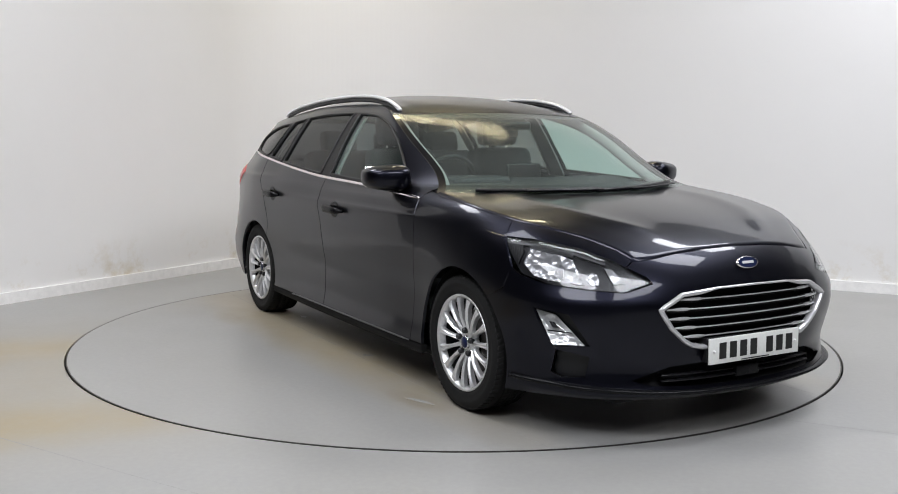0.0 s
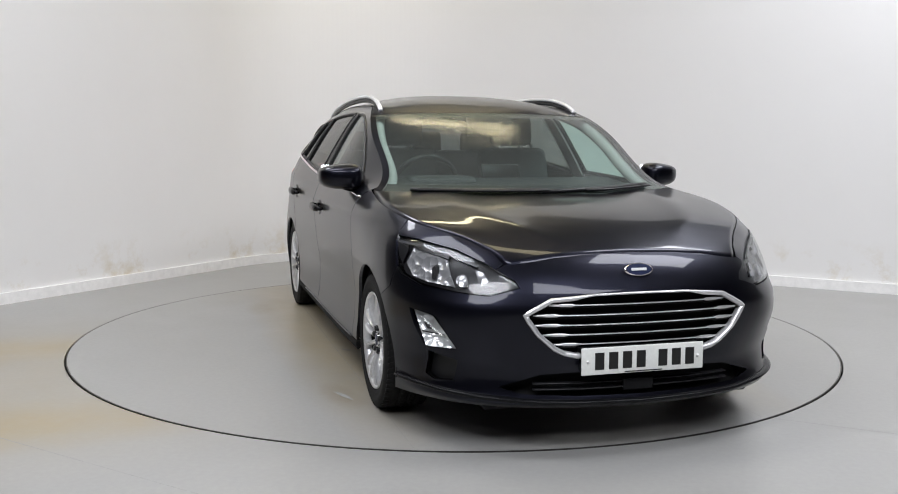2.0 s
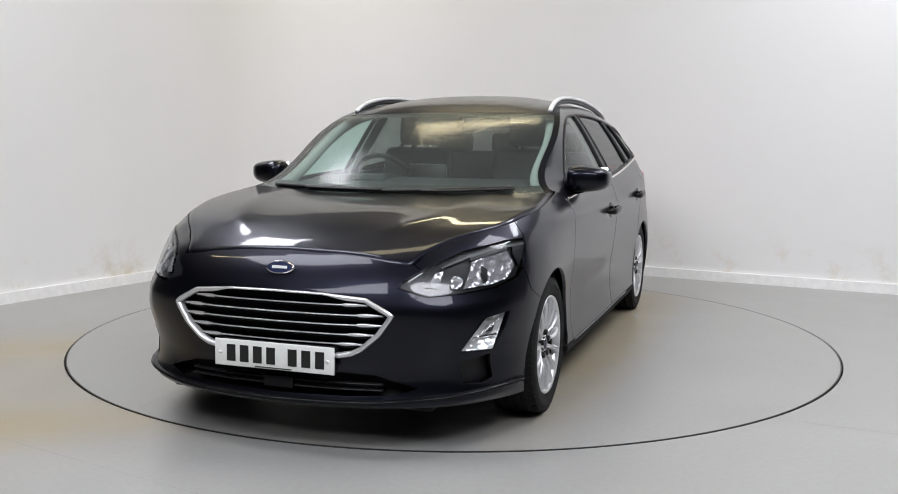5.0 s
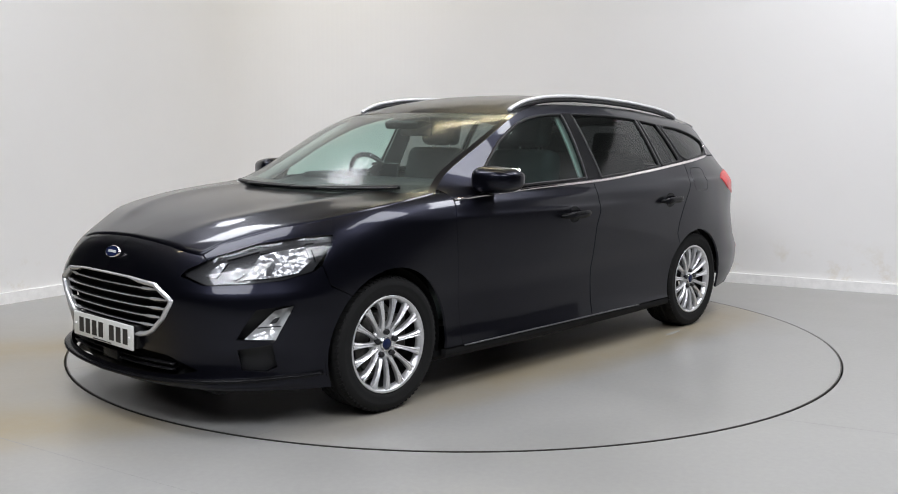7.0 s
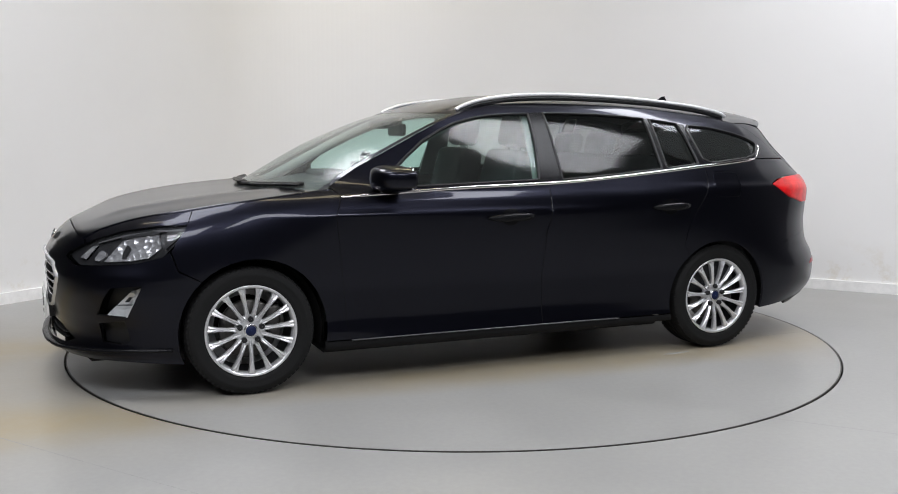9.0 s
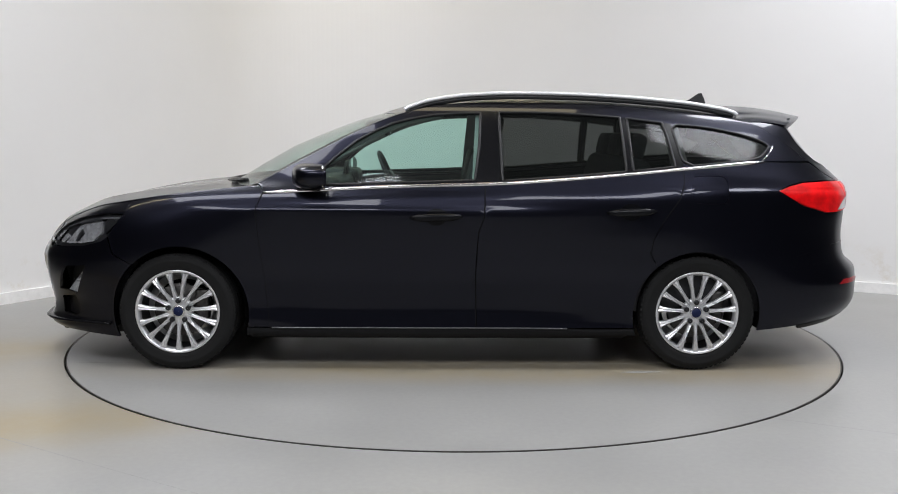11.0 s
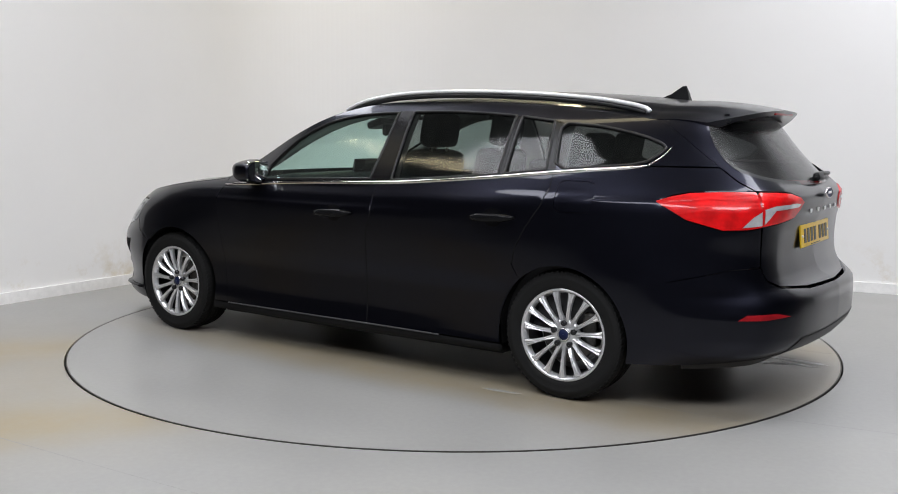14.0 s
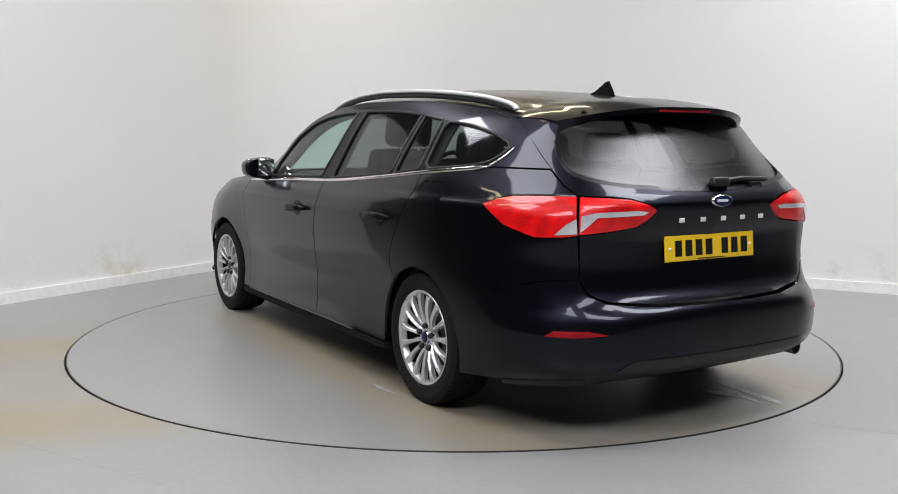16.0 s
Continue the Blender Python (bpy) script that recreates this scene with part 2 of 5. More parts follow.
TAN = (.275, .222, .128)
PAINT = paint_material()
WALL = wall_material()
FLOOR = floor_material("grey_floor_paint", [(-3.7, -.95, 3.0, .42, 18, 1.0, TAN), (-2.9, -2.30, 2.8, .46, 18, 1.0, TAN), (-3.2, -1.5, 3.2, 1.9, 18, .45, TAN)], 0)
DISC = floor_material("turntable_paint", [(-.5, .93, 2.9, .36, 0, .82, TAN), (-.5, -.80, 2.9, .36, 0, .82, TAN), (-1.75, .05, 1.1, 1.6, 0, .7, (.24, .20, .14)), (.2, .05, 2.4, 1.0, 0, .4, TAN), (-1.08, -1.07, .30, .12, 0, .6, (.19, .15, .09)), (1.24, -.92, .26, .10, 10, .6, (.17, .14, .09))], .6)
SMEAR = plain("pale_smear_paint", (.62, .61, .60), .5, grain=.1, scale=60, vary=.3)
SKIRT = plain("skirting_gloss_paint", (.84, .83, .82), .4, grain=.03, scale=20, vary=.06)
GROOVE = plain("dark_gap", (.012, .011, .010), .9)
TRIM = plain("satin_black_plastic", (.008, .008, .009), .42, grain=.05, scale=400, Specular_IOR_Level=.35)
MATT = plain("matt_black_plastic", (.005, .005, .0055), .75, grain=.1, scale=500, Specular_IOR_Level=.2)
NUT = plain("dark_wheel_nut", (.03, .03, .032), .35, .6)
GLOSS = plain("gloss_black_trim", (.006, .006, .007), .25, Specular_IOR_Level=.12)
RUBBER = plain("tyre_rubber", (.007, .007, .007), .8, grain=.25, scale=160, Specular_IOR_Level=.25)
CHROME = plain("bright_chrome", (.88, .82, .83), .12, 1.0, scale=30, vary=.04)
SATIN = plain("satin_aluminium", (.70, .70, .71), .26, 1.0, scale=50, vary=.06)
ALLOY = plain("silver_alloy_paint", (.72, .72, .73), .32, .7, scale=70, vary=.08, Coat_Weight=.5, Coat_Roughness=.1)
IRON = plain("brake_iron", (.10, .095, .09), .5, .8, scale=40, vary=.3)
CLOTH = plain("charcoal_seat_cloth", (.045, .047, .05), .9, grain=.3, scale=350)
DASH = plain("grained_dashboard", (.014, .014, .016), .6, grain=.3, scale=300)
LINING = plain("grey_headlining", (.42, .42, .41), .9, grain=.1, scale=200)
BEIGE = plain("pale_pillar_trim", (.34, .34, .33), .8, grain=.1, scale=200)
REFLECT = facet_chrome("lamp_reflector", 30, .5, (.36, .36, .37), .6)
FOGCHROME = facet_chrome("fog_reflector", 30, .4, (.92, .92, .92), .5)
BEZEL = plain("lamp_bezel", (.022, .022, .024), .28, .2, scale=80)
GUIDE = plain("grey_light_guide", (.07, .07, .075), .3, scale=60)
BAR = plain("silver_grille_finish", (.66, .66, .67), .24, .6, scale=60, vary=.05)
RAIL = plain("pale_silver_rail", (.72, .72, .73), .30, .25, scale=60, vary=.05)
CLEAR = pane_material("clear_lens", (.95, .96, .97))
GREEN_GLASS = pane_material("green_tint_glass", (.66, .84, .79), .10, 1.42, .018)
SCREEN_GLASS = pane_material("windscreen_glass", (.76, .88, .84), .19, 1.40, .045)
DARK_GLASS = pane_material("privacy_glass", (.26, .275, .27), .07, 1.33, .007)
REAR_GLASS = pane_material("privacy_rear_glass", (.12, .125, .13), .26, 1.62)
MIRROR = plain("mirror_glass", (.86, .9, .9), .01, 1.0, vary=.01)
RED = lamp_red("red_lamp_plastic", (.78, .004, .006), 60)
DEEP_RED = lamp_red("deep_red_reflector", (.35, .006, .012), 90)
SILVER_LENS = plain("silvered_lens", (.78, .78, .80), .16, .5, scale=40, vary=.1, Coat_Weight=1.0)
PLATE_W = plain("white_plate", (.74, .75, .72), .3, scale=90, vary=.04)
PLATE_Y = plain("yellow_plate", (.78, .50, .02), .3, scale=90, vary=.05)
INK = plain("black_ink", (.008, .008, .008), .35)
BLUE = plain("blue_enamel", (.006, .012, .05), .45, Specular_IOR_Level=.25)
CEIL = plain("unseen_pale_roof", (.42, .42, .42), .8, scale=4, vary=.2)
DIM = plain("unseen_dark_wall", (.05, .05, .052), .8, scale=2, vary=.3)
FIT = plain("white_fitting", (.7, .7, .7), .4)
GLOW_WARM, GLOW_COOL = glow("warm_tube_glow", WARM, 1.2), glow("cool_tube_glow", COOL, 1.6)


# ---- mesh helpers ----
def mesh_ob(name, verts, faces, material, parent=None, label="", smooth=True, normals=None):
    me = bpy.data.meshes.new(name)
    me.from_pydata([tuple(map(float, v)) for v in verts], [], [tuple(map(int, f)) for f in faces])
    me.materials.append(material)
    if smooth:
        me.polygons.foreach_set("use_smooth", np.ones(len(me.polygons), bool))
    me.update()
    if normals is not None:
        me.normals_split_custom_set_from_vertices([tuple(map(float, n)) for n in normals])
    ob = new(name, me)
    ob.parent = parent
    if label:
        tagged(ob, label)
    return ob


def part(name, bm, material, parent, label="", smooth=True):
    me = bpy.data.meshes.new(name)
    for f in bm.faces:
        f.smooth = smooth
    bm.to_mesh(me)
    bm.free()
    me.materials.append(material)
    ob = new(name, me)
    ob.parent = parent
    if label:
        tagged(ob, label)
    return ob


def rbox(size, r=.01, seg=2, at=(0, 0, 0), turn=(0, 0, 0), taper=None):
    """A box with rounded edges, as a bmesh."""
    bm = bmesh.new()
    bmesh.ops.create_cube(bm, size=1)
    for v in bm.verts:
        v.co = Vector((v.co.x * size[0], v.co.y * size[1], v.co.z * size[2]))
        if taper and v.co.z > 0:
            v.co.x, v.co.y = v.co.x * taper[0], v.co.y * taper[1]
    if r:
        bmesh.ops.bevel(bm, geom=bm.edges[:], offset=r, segments=seg, profile=.6, affect="EDGES", clamp_overlap=True)
    bm.transform(pose(*at, *turn))
    return bm


def tube_mesh(path, rx, rz, n=10, closed=False):
    """Verts and faces of an elliptic tube along path; rx across (level), rz upright."""
    path = np.asarray(path, float)
    if closed:
        tan = np.roll(path, -1, 0) - np.roll(path, 1, 0)
    else:
        tan = np.gradient(path, axis=0)
    tan /= np.linalg.norm(tan, axis=1)[:, None]
    up = np.tile([0., 0., 1.], (len(path), 1))
    steep = np.abs(tan[:, 2]) > .98
    up[steep] = [1, 0, 0]
    side = np.cross(tan, up)
    side /= np.linalg.norm(side, axis=1)[:, None]
    up = np.cross(side, tan)
    rx, rz = np.broadcast_to(rx, len(path)), np.broadcast_to(rz, len(path))
    a = np.arange(n) * 2 * np.pi / n
    v = (path[:, None] + side[:, None] * (np.cos(a)[None, :, None] * rx[:, None, None]) + up[:, None] * (np.sin(a)[None, :, None] * rz[:, None, None])).reshape(-1, 3)
    f = []
    m = len(path)
    for i in range(m if closed else m - 1):
        for j in range(n):
            k, l = (i + 1) % m, (j + 1) % n
            f.append((i * n + j, i * n + l, k * n + l, k * n + j))
    if not closed:
        f += [tuple(range(n))[::-1], tuple(range((m - 1) * n, m * n))]
    return v, f


def revolve(profile, n=64, axis="y"):
    """Verts and faces of (radius, along) pairs turned about the y axis."""
    p = np.asarray(profile, float)
    a = np.arange(n) * 2 * np.pi / n
    v = np.stack([p[:, None, 0] * np.cos(a), np.repeat(p[:, None, 1], n, 1), p[:, None, 0] * np.sin(a)], -1).reshape(-1, 3)
    f = [(i * n + j, (i + 1) * n + j, (i + 1) * n + (j + 1) % n, i * n + (j + 1) % n) for i in range(len(p) - 1) for j in range(n)]
    return v, f


def mirrored(v, f, nrm=None):
    v = np.asarray(v) * [1, -1, 1]
    f = [tuple(q)[::-1] for q in f]
    return (v, f) if nrm is None else (v, f, np.asarray(nrm) * [1, -1, 1])


def inside(poly, pts):
    x, y = pts[:, 0], pts[:, 1]
    a, b = poly, np.roll(poly, -1, 0)
    c = np.zeros(len(pts), bool)
    for (x0, y0), (x1, y1) in zip(a, b):
        if y0 != y1:
            c ^= ((y0 > y) != (y1 > y)) & (x < (x1 - x0) * (y - y0) / (y1 - y0) + x0)
    return c


def soften(poly, times=1):
    """Rounds the corners of an outline, keeping points on the centre line."""
    p = np.asarray(poly, float)
    for _ in range(times):
        q = np.roll(p, -1, 0)
        p = np.stack([p * .75 + q * .25, p * .25 + q * .75], 1).reshape(-1, 2)
    return p


def resample(poly, step):
    p = np.asarray(poly, float)
    out = []
    for a, b in zip(p, np.roll(p, -1, 0)):
        n = max(1, int(np.ceil(np.hypot(*(b - a)) / step)))
        out += [a + (b - a) * i / n for i in range(n)]
    return np.array(out)


def grow(poly, d):
    """Moves an outline outwards by d (inwards if negative); the centre line stays."""
    a, b = np.roll(poly, 1, 0), np.roll(poly, -1, 0)
    t = b - a
    n = np.c_[t[:, 1], -t[:, 0]]
    n /= np.maximum(np.hypot(*n.T), 1e-9)[:, None]
    area = np.sum(poly[:, 0] * b[:, 1] - b[:, 0] * poly[:, 1])
    q = poly + n * d * np.sign(area)
    mid = (poly[:, 0] < 1e-6) | (poly[:, 0] > S_END - 1e-6)
    q[mid, 0] = poly[mid, 0]
    return q


def panel_mesh(poly, holes=(), step=.03, lift=0.0, gap=.0017, rim=.014, dish=0.0):
    """A piece of the skin inside an outline of (s, z), with a turned-in edge."""
    loops = [grow(resample(poly, step), -gap)] + [grow(resample(h, step * .7), gap) for h in holes]
    pts, edges, at = [], [], 0
    for lp in loops:
        n = len(lp)
        edges += [(at + i, at + (i + 1) % n) for i in range(n)]
        pts.append(lp)
        at += n
    bound = np.vstack(pts)
    lo, hi = bound.min(0), bound.max(0)
    gs, gz = np.meshgrid(np.arange(lo[0] + step * .5, hi[0], step), np.arange(lo[1] + step * .4, hi[1], step * .75))
    g = np.c_[gs.ravel(), gz.ravel()]
    ok = inside(loops[0], g)
    for h in loops[1:]:
        ok &= ~inside(h, g)
    g = g[ok]
    if len(g):
        near = np.array([np.hypot(*(bound - q).T).min() for q in g])
        g = g[near > step * .42]
    allp = np.vstack([bound, g]) if len(g) else bound
    v2, _, f, *_ = geometry.delaunay_2d_cdt([Vector(q) for q in allp], edges, [], 0, 1e-7)
    v2 = np.array([tuple(q) for q in v2])
    f = np.array([tuple(q) for q in f])
    c = v2[f].mean(1)
    ok = inside(loops[0], c)
    for h in loops[1:]:
        ok &= ~inside(h, c)
    f = f[ok]
    p, nrm = skin(v2[:, 0], v2[:, 1], lift), skin_normal(np.clip(v2[:, 0], .008, S_END - .008), v2[:, 1])
    mid = (v2[:, 0] < 1e-6) | (v2[:, 0] > S_END - 1e-6)
    p[mid, 1] = 0
    nrm[mid, 1] = 0
    nrm /= np.maximum(np.linalg.norm(nrm, axis=1), 1e-9)[:, None]
    if dish:
        dist = np.array([np.hypot(*(bound - q).T).min() for q in v2])
        p -= nrm * (dish * np.clip(dist / .05, 0, 1))[:, None]
    # make the faces look outwards
    e = np.einsum("ij,ij->i", np.cross(p[f[:, 1]] - p[f[:, 0]], p[f[:, 2]] - p[f[:, 0]]), nrm[f[:, 0]])
    f = [tuple(q) if k > 0 else tuple(q[::-1]) for q, k in zip(f, e)]
    if not rim:
        return p, f, nrm
    at, V, N, F = 0, [p], [nrm], list(f)
    base = len(p)
    for lp in loops:
        n = len(lp)
        q, m = skin(lp[:, 0], lp[:, 1], lift), skin_normal(np.clip(lp[:, 0], .008, S_END - .008), lp[:, 1])
        on_mid = (lp[:, 0] < 1e-6) | (lp[:, 0] > S_END - 1e-6)
        q[on_mid, 1], m[on_mid, 1] = 0, 0
        V += [q, q - m * rim]
        N += [m, m]
        cl = (lp[:, 0] < 1e-6) | (lp[:, 0] > S_END - 1e-6)
        for i in range(n):
            j = (i + 1) % n
            if not (cl[i] and cl[j]):
                F.append((base + i, base + j, base + n + j, base + n + i))
        base += 2 * n
    return np.vstack(V), F, np.vstack(N)


def both(name, data, material, parent, label=""):
    """The left piece and its mirror image as two parts."""
    v, f, n = data
    return [mesh_ob(name, v, f, material, parent, label, normals=n), mesh_ob(name, *mirrored(v, f)[:2], material, parent, label, normals=n * [1, -1, 1])]


def across(name, data, material, parent, label=""):
    """A piece that spans the centre line, as one part."""
    v, f, n = data
    v2, f2 = mirrored(v, f)
    return mesh_ob(name, np.vstack([v, v2]), list(f) + [tuple(i + len(v) for i in q) for q in f2], material, parent, label, normals=np.vstack([n, n * [1, -1, 1]]))


def grid_mesh(P):
    """Verts and faces of a grid of places (rows, columns, 3)."""
    r, c = P.shape[:2]
    f = [(i * c + j, i * c + j + 1, (i + 1) * c + j + 1, (i + 1) * c + j) for i in range(r - 1) for j in range(c - 1)]
    return P.reshape(-1, 3), f


def edge_curve(keys, n):
    """n places on the skin along (s, z) keys."""
    k = np.asarray(keys, float)
    t = np.r_[0, np.cumsum(np.hypot(*np.diff(k, axis=0).T))]
    g = np.linspace(0, t[-1], n)
    return skin(pchip(t, k[:, 0], g), pchip(t, k[:, 1], g))


def span(E, dx, dz, nu=41, power=2.2, width=1.0, extra=None):
    """A crowned surface between an edge on the left and its mirror image: rows along E, columns across."""
    u = np.linspace(-1, 1, nu) * width
    w = 1 - np.abs(u) ** power
    P = np.empty((len(E), nu, 3))
    P[..., 0] = E[:, None, 0] + dx[:, None] * w
    P[..., 1] = E[:, None, 1] * u
    P[..., 2] = E[:, None, 2] + dz[:, None] * w
    if extra is not None:
        P[..., 2] += extra(u, np.linspace(0, 1, len(E))[:, None])
    return P


# ---- the bay ----
CORNER = Vector((-1.285, 3.957, 0))
DIR_L, DIR_R = Vector((-1.38, -2.25, 0)).normalized(), Vector((1.6, -.81, 0)).normalized()
DISC_R = 2.2365


def corner_path(r=1.5, n=48, inset=0.0):
    """The foot of the two walls with a rounded corner, from the left end to the right one."""
    nl, nr = Vector((-DIR_L.y, DIR_L.x, 0)), Vector((DIR_R.y, -DIR_R.x, 0))
    if nl.dot(Vector((0, 0, 0)) - CORNER) < 0:
        nl = -nl
    if nr.dot(Vector((0, 0, 0)) - CORNER) < 0:
        nr = -nr
    half = DIR_L.angle(DIR_R) / 2
    a, b = CORNER + DIR_L * (r / math.tan(half)), CORNER + DIR_R * (r / math.tan(half))
    c = a + nl * r
    r2 = r - inset
    a0, b0 = (-nl), (-nr)
    t0, t1 = math.atan2(a0.y, a0.x), math.atan2(b0.y, b0.x)
    if t1 > t0:
        t1 -= 2 * math.pi
    arc = [c + Vector((math.cos(t0 + (t1 - t0) * i / n), math.sin(t0 + (t1 - t0) * i / n), 0)) * r2 for i in range(n + 1)]
    return [CORNER + DIR_L * 3.9 + nl * inset] + arc + [CORNER + DIR_R * 8.0 + nr * inset]


def wall_strip(name, lo, hi, front, thick, material, label):
    """A band of constant height along the walls."""
    a, b = corner_path(inset=front), corner_path(inset=front - thick)
    v = [(p.x, p.y, z) for path in (a, b) for p in path for z in (lo, hi)]
    n = len(a)
    f = []
    for i in range(n - 1):
        f += [(2 * i, 2 * i + 2, 2 * i + 3, 2 * i + 1), (2 * n + 2 * i + 1, 2 * n + 2 * i + 3, 2 * n + 2 * i + 2, 2 * n + 2 * i),
              (2 * i + 1, 2 * i + 3, 2 * n + 2 * i + 3, 2 * n + 2 * i + 1), (2 * n + 2 * i, 2 * n + 2 * i + 2, 2 * i + 2, 2 * i)]
    e = 2 * n - 2
    f += [(0, 1, 2 * n + 1, 2 * n), (e, 2 * n + e, 2 * n + e + 1, e + 1)]
    return tagged(mesh_ob(name, v, f, material, smooth=False), label, "wall", kind="structure")


wall = wall_strip("wall_north", 0, WALL_TOP, 0.0, .2, WALL, "off-white painted plaster walls meeting in a rounded corner")
skirting = wall_strip("baseboard", 0, .082, .022, .020, SKIRT, "white gloss painted skirting board along the walls")
skirting["category"] = "skirting"


def slab(name, x0, x1, y0, y1, z0, z1, material, label, category):
    bm = bmesh.new()
    bmesh.ops.create_cube(bm, size=1)
    for v in bm.verts:
        v.co = Vector(((x0 + x1) / 2 + v.co.x * (x1 - x0), (y0 + y1) / 2 + v.co.y * (y1 - y0), (z0 + z1) / 2 + v.co.z * (z1 - z0)))
    return tagged(part(name, bm, material, None, smooth=False), label, category, kind="structure")


# unseen roof, kept pale so the windscreen and bonnet reflect more light
slab("ceiling", -9, 10, -11, 8, CEILING, CEILING + .2, CEIL, "unseen pale roof, added for glass and paint to reflect", "ceiling")
# unseen walls, coloured dark so the doors and glass reflect darkness
slab("wall_south", -9, 10, -11.2, -11, 0, CEILING, DIM, "unseen dark wall behind the tripod, added for reflections", "wall")
slab("wall_west", -9.2, -9, -11, 8, 0, CEILING, DIM, "unseen dark side wall, added for reflections", "wall")
slab("wall_east", 10, 10.2, -11, 8, 0, CEILING, DIM, "unseen dark side wall, added for reflections", "wall")


def build_floor():
    """One floor sheet with a round pit for the turntable."""
    n, R0 = 160, DISC_R + .010
    v, f = [], []
    for i in range(n):
        a = 2 * math.pi * i / n
        c, s = math.cos(a), math.sin(a)
        k = 12 / max(abs(c), abs(s))
        v += [(c * R0, s * R0, -.06), (c * R0, s * R0, -.003), (c * (R0 + .003), s * (R0 + .003), 0), (c * 5, s * 5, 0), (c * k, s * k, 0)]
    for i in range(n):
        j = (i + 1) % n
        for q in range(4):
            f.append((i * 5 + q, i * 5 + q + 1, j * 5 + q + 1, j * 5 + q))
    fl = mesh_ob("floor", v, f, FLOOR, smooth=False)
    tagged(fl, "pale grey painted concrete floor with tan stains", "floor", kind="structure")
    vv, ff = revolve([(0, 0), (DISC_R + .02, 0)], 96)
    vv = vv[:, [0, 2, 1]] + [0, 0, -.058]
    pit = mesh_ob("pit", vv, ff, GROOVE, smooth=False)
    tagged(pit, "dark gap round the edge of the turntable", "pit", kind="structure")


build_floor()


JOINT = plain("joint_filler", (.30, .30, .29), .7)


def build_turntable():
    base = new("turntable")
    prof = [(0, .001), (.7, .001), (1.5, .001), (DISC_R - .004, .001), (DISC_R, -.003), (DISC_R, -.05)]
    v, f = revolve(prof, 160)
    v = v[:, [0, 2, 1]]
    mesh_ob("disc", v, f, DISC, base, smooth=False)
    v, f = revolve([(DISC_R - .0045, .0012), (DISC_R - .0005, .0016), (DISC_R + .0015, .0012), (DISC_R + .0015, -.02)], 160)
    mesh_ob("edge_strip", v[:, [0, 2, 1]], f, IRON, base, "worn dark metal edge strip", smooth=False)
    # pale smears of old paint on the disc
    rng = random.Random(4)
    for (x, y, l, w, a, material, what) in [(-1.88, -.50, .46, .06, -3, SMEAR, "pale paint smear"), (-1.84, -.36, .20, .05, 12, SMEAR, "pale paint smear"), (-1.99, -.41, .17, .035, -8, SMEAR, "pale paint smear"),
                                            (-0.91, -0.63, .07, .035, 0, SMEAR, "pale paint smear"), (-.94, .99, .20, .022, 4, JOINT, "dark scuff"),
                                            (.31, -.73, .07, .03, 30, JOINT, "dark scuff"), (1.25, -.91, .15, .03, 20, JOINT, "dark scuff")]:
        n = 18
        pts = []
        for i in range(n):
            t = 2 * math.pi * i / n
            k = 1 + rng.uniform(-.3, .3)
            pts.append((l / 2 * math.cos(t) * k, w / 2 * math.sin(t) * k))
        ca, sa = math.cos(radians(a)), math.sin(radians(a))
        vv = [(x + ca * p - sa * q, y + sa * p + ca * q, z) for z in (.0012, .0022) for p, q in pts]
        ff = [tuple(range(n, 2 * n))] + [(i, (i + 1) % n, n + (i + 1) % n, n + i) for i in range(n)]
        mesh_ob("paint_smear" if material == SMEAR else "scuff_mark", vv, ff, material, base, what, smooth=False)
    for y in (-.78, .80):
        part("plate_joint", rbox((4.12, .0025, .001), 0, 1, (0, y, .0008)), JOINT, base, "thin joint between turntable plates", smooth=False)
    return tagged(base, "round grey painted turntable set flush in the floor", "turntable")


turntable = build_turntable()


def floor_joint(name, pts, w):
    """A thin filled saw cut in the floor paint."""
    v, f = [], []
    for (x0, y0), (x1, y1) in zip(pts, pts[1:]):
        d = Vector((x1 - x0, y1 - y0)).normalized()
        k, b = Vector((-d.y, d.x)) * w / 2, len(v)
        v += [(x0 - k.x, y0 - k.y, .0008), (x1 - k.x, y1 - k.y, .0008), (x1 + k.x, y1 + k.y, .0008), (x0 + k.x, y0 + k.y, .0008)]
        f.append((b, b + 1, b + 2, b + 3))
    return tagged(mesh_ob(name, v, f, JOINT, smooth=False), "faint filled joint line in the floor paint", "floor joint", kind="structure")


floor_joint("trim", [(-4.4, -.54), (-1.82, -2.12), (-.9, -2.68), (.3, -3.4)], .006)
floor_joint("trim", [(1.41, -1.765), (1.87, -1.98), (3.5, -2.75)], .006)


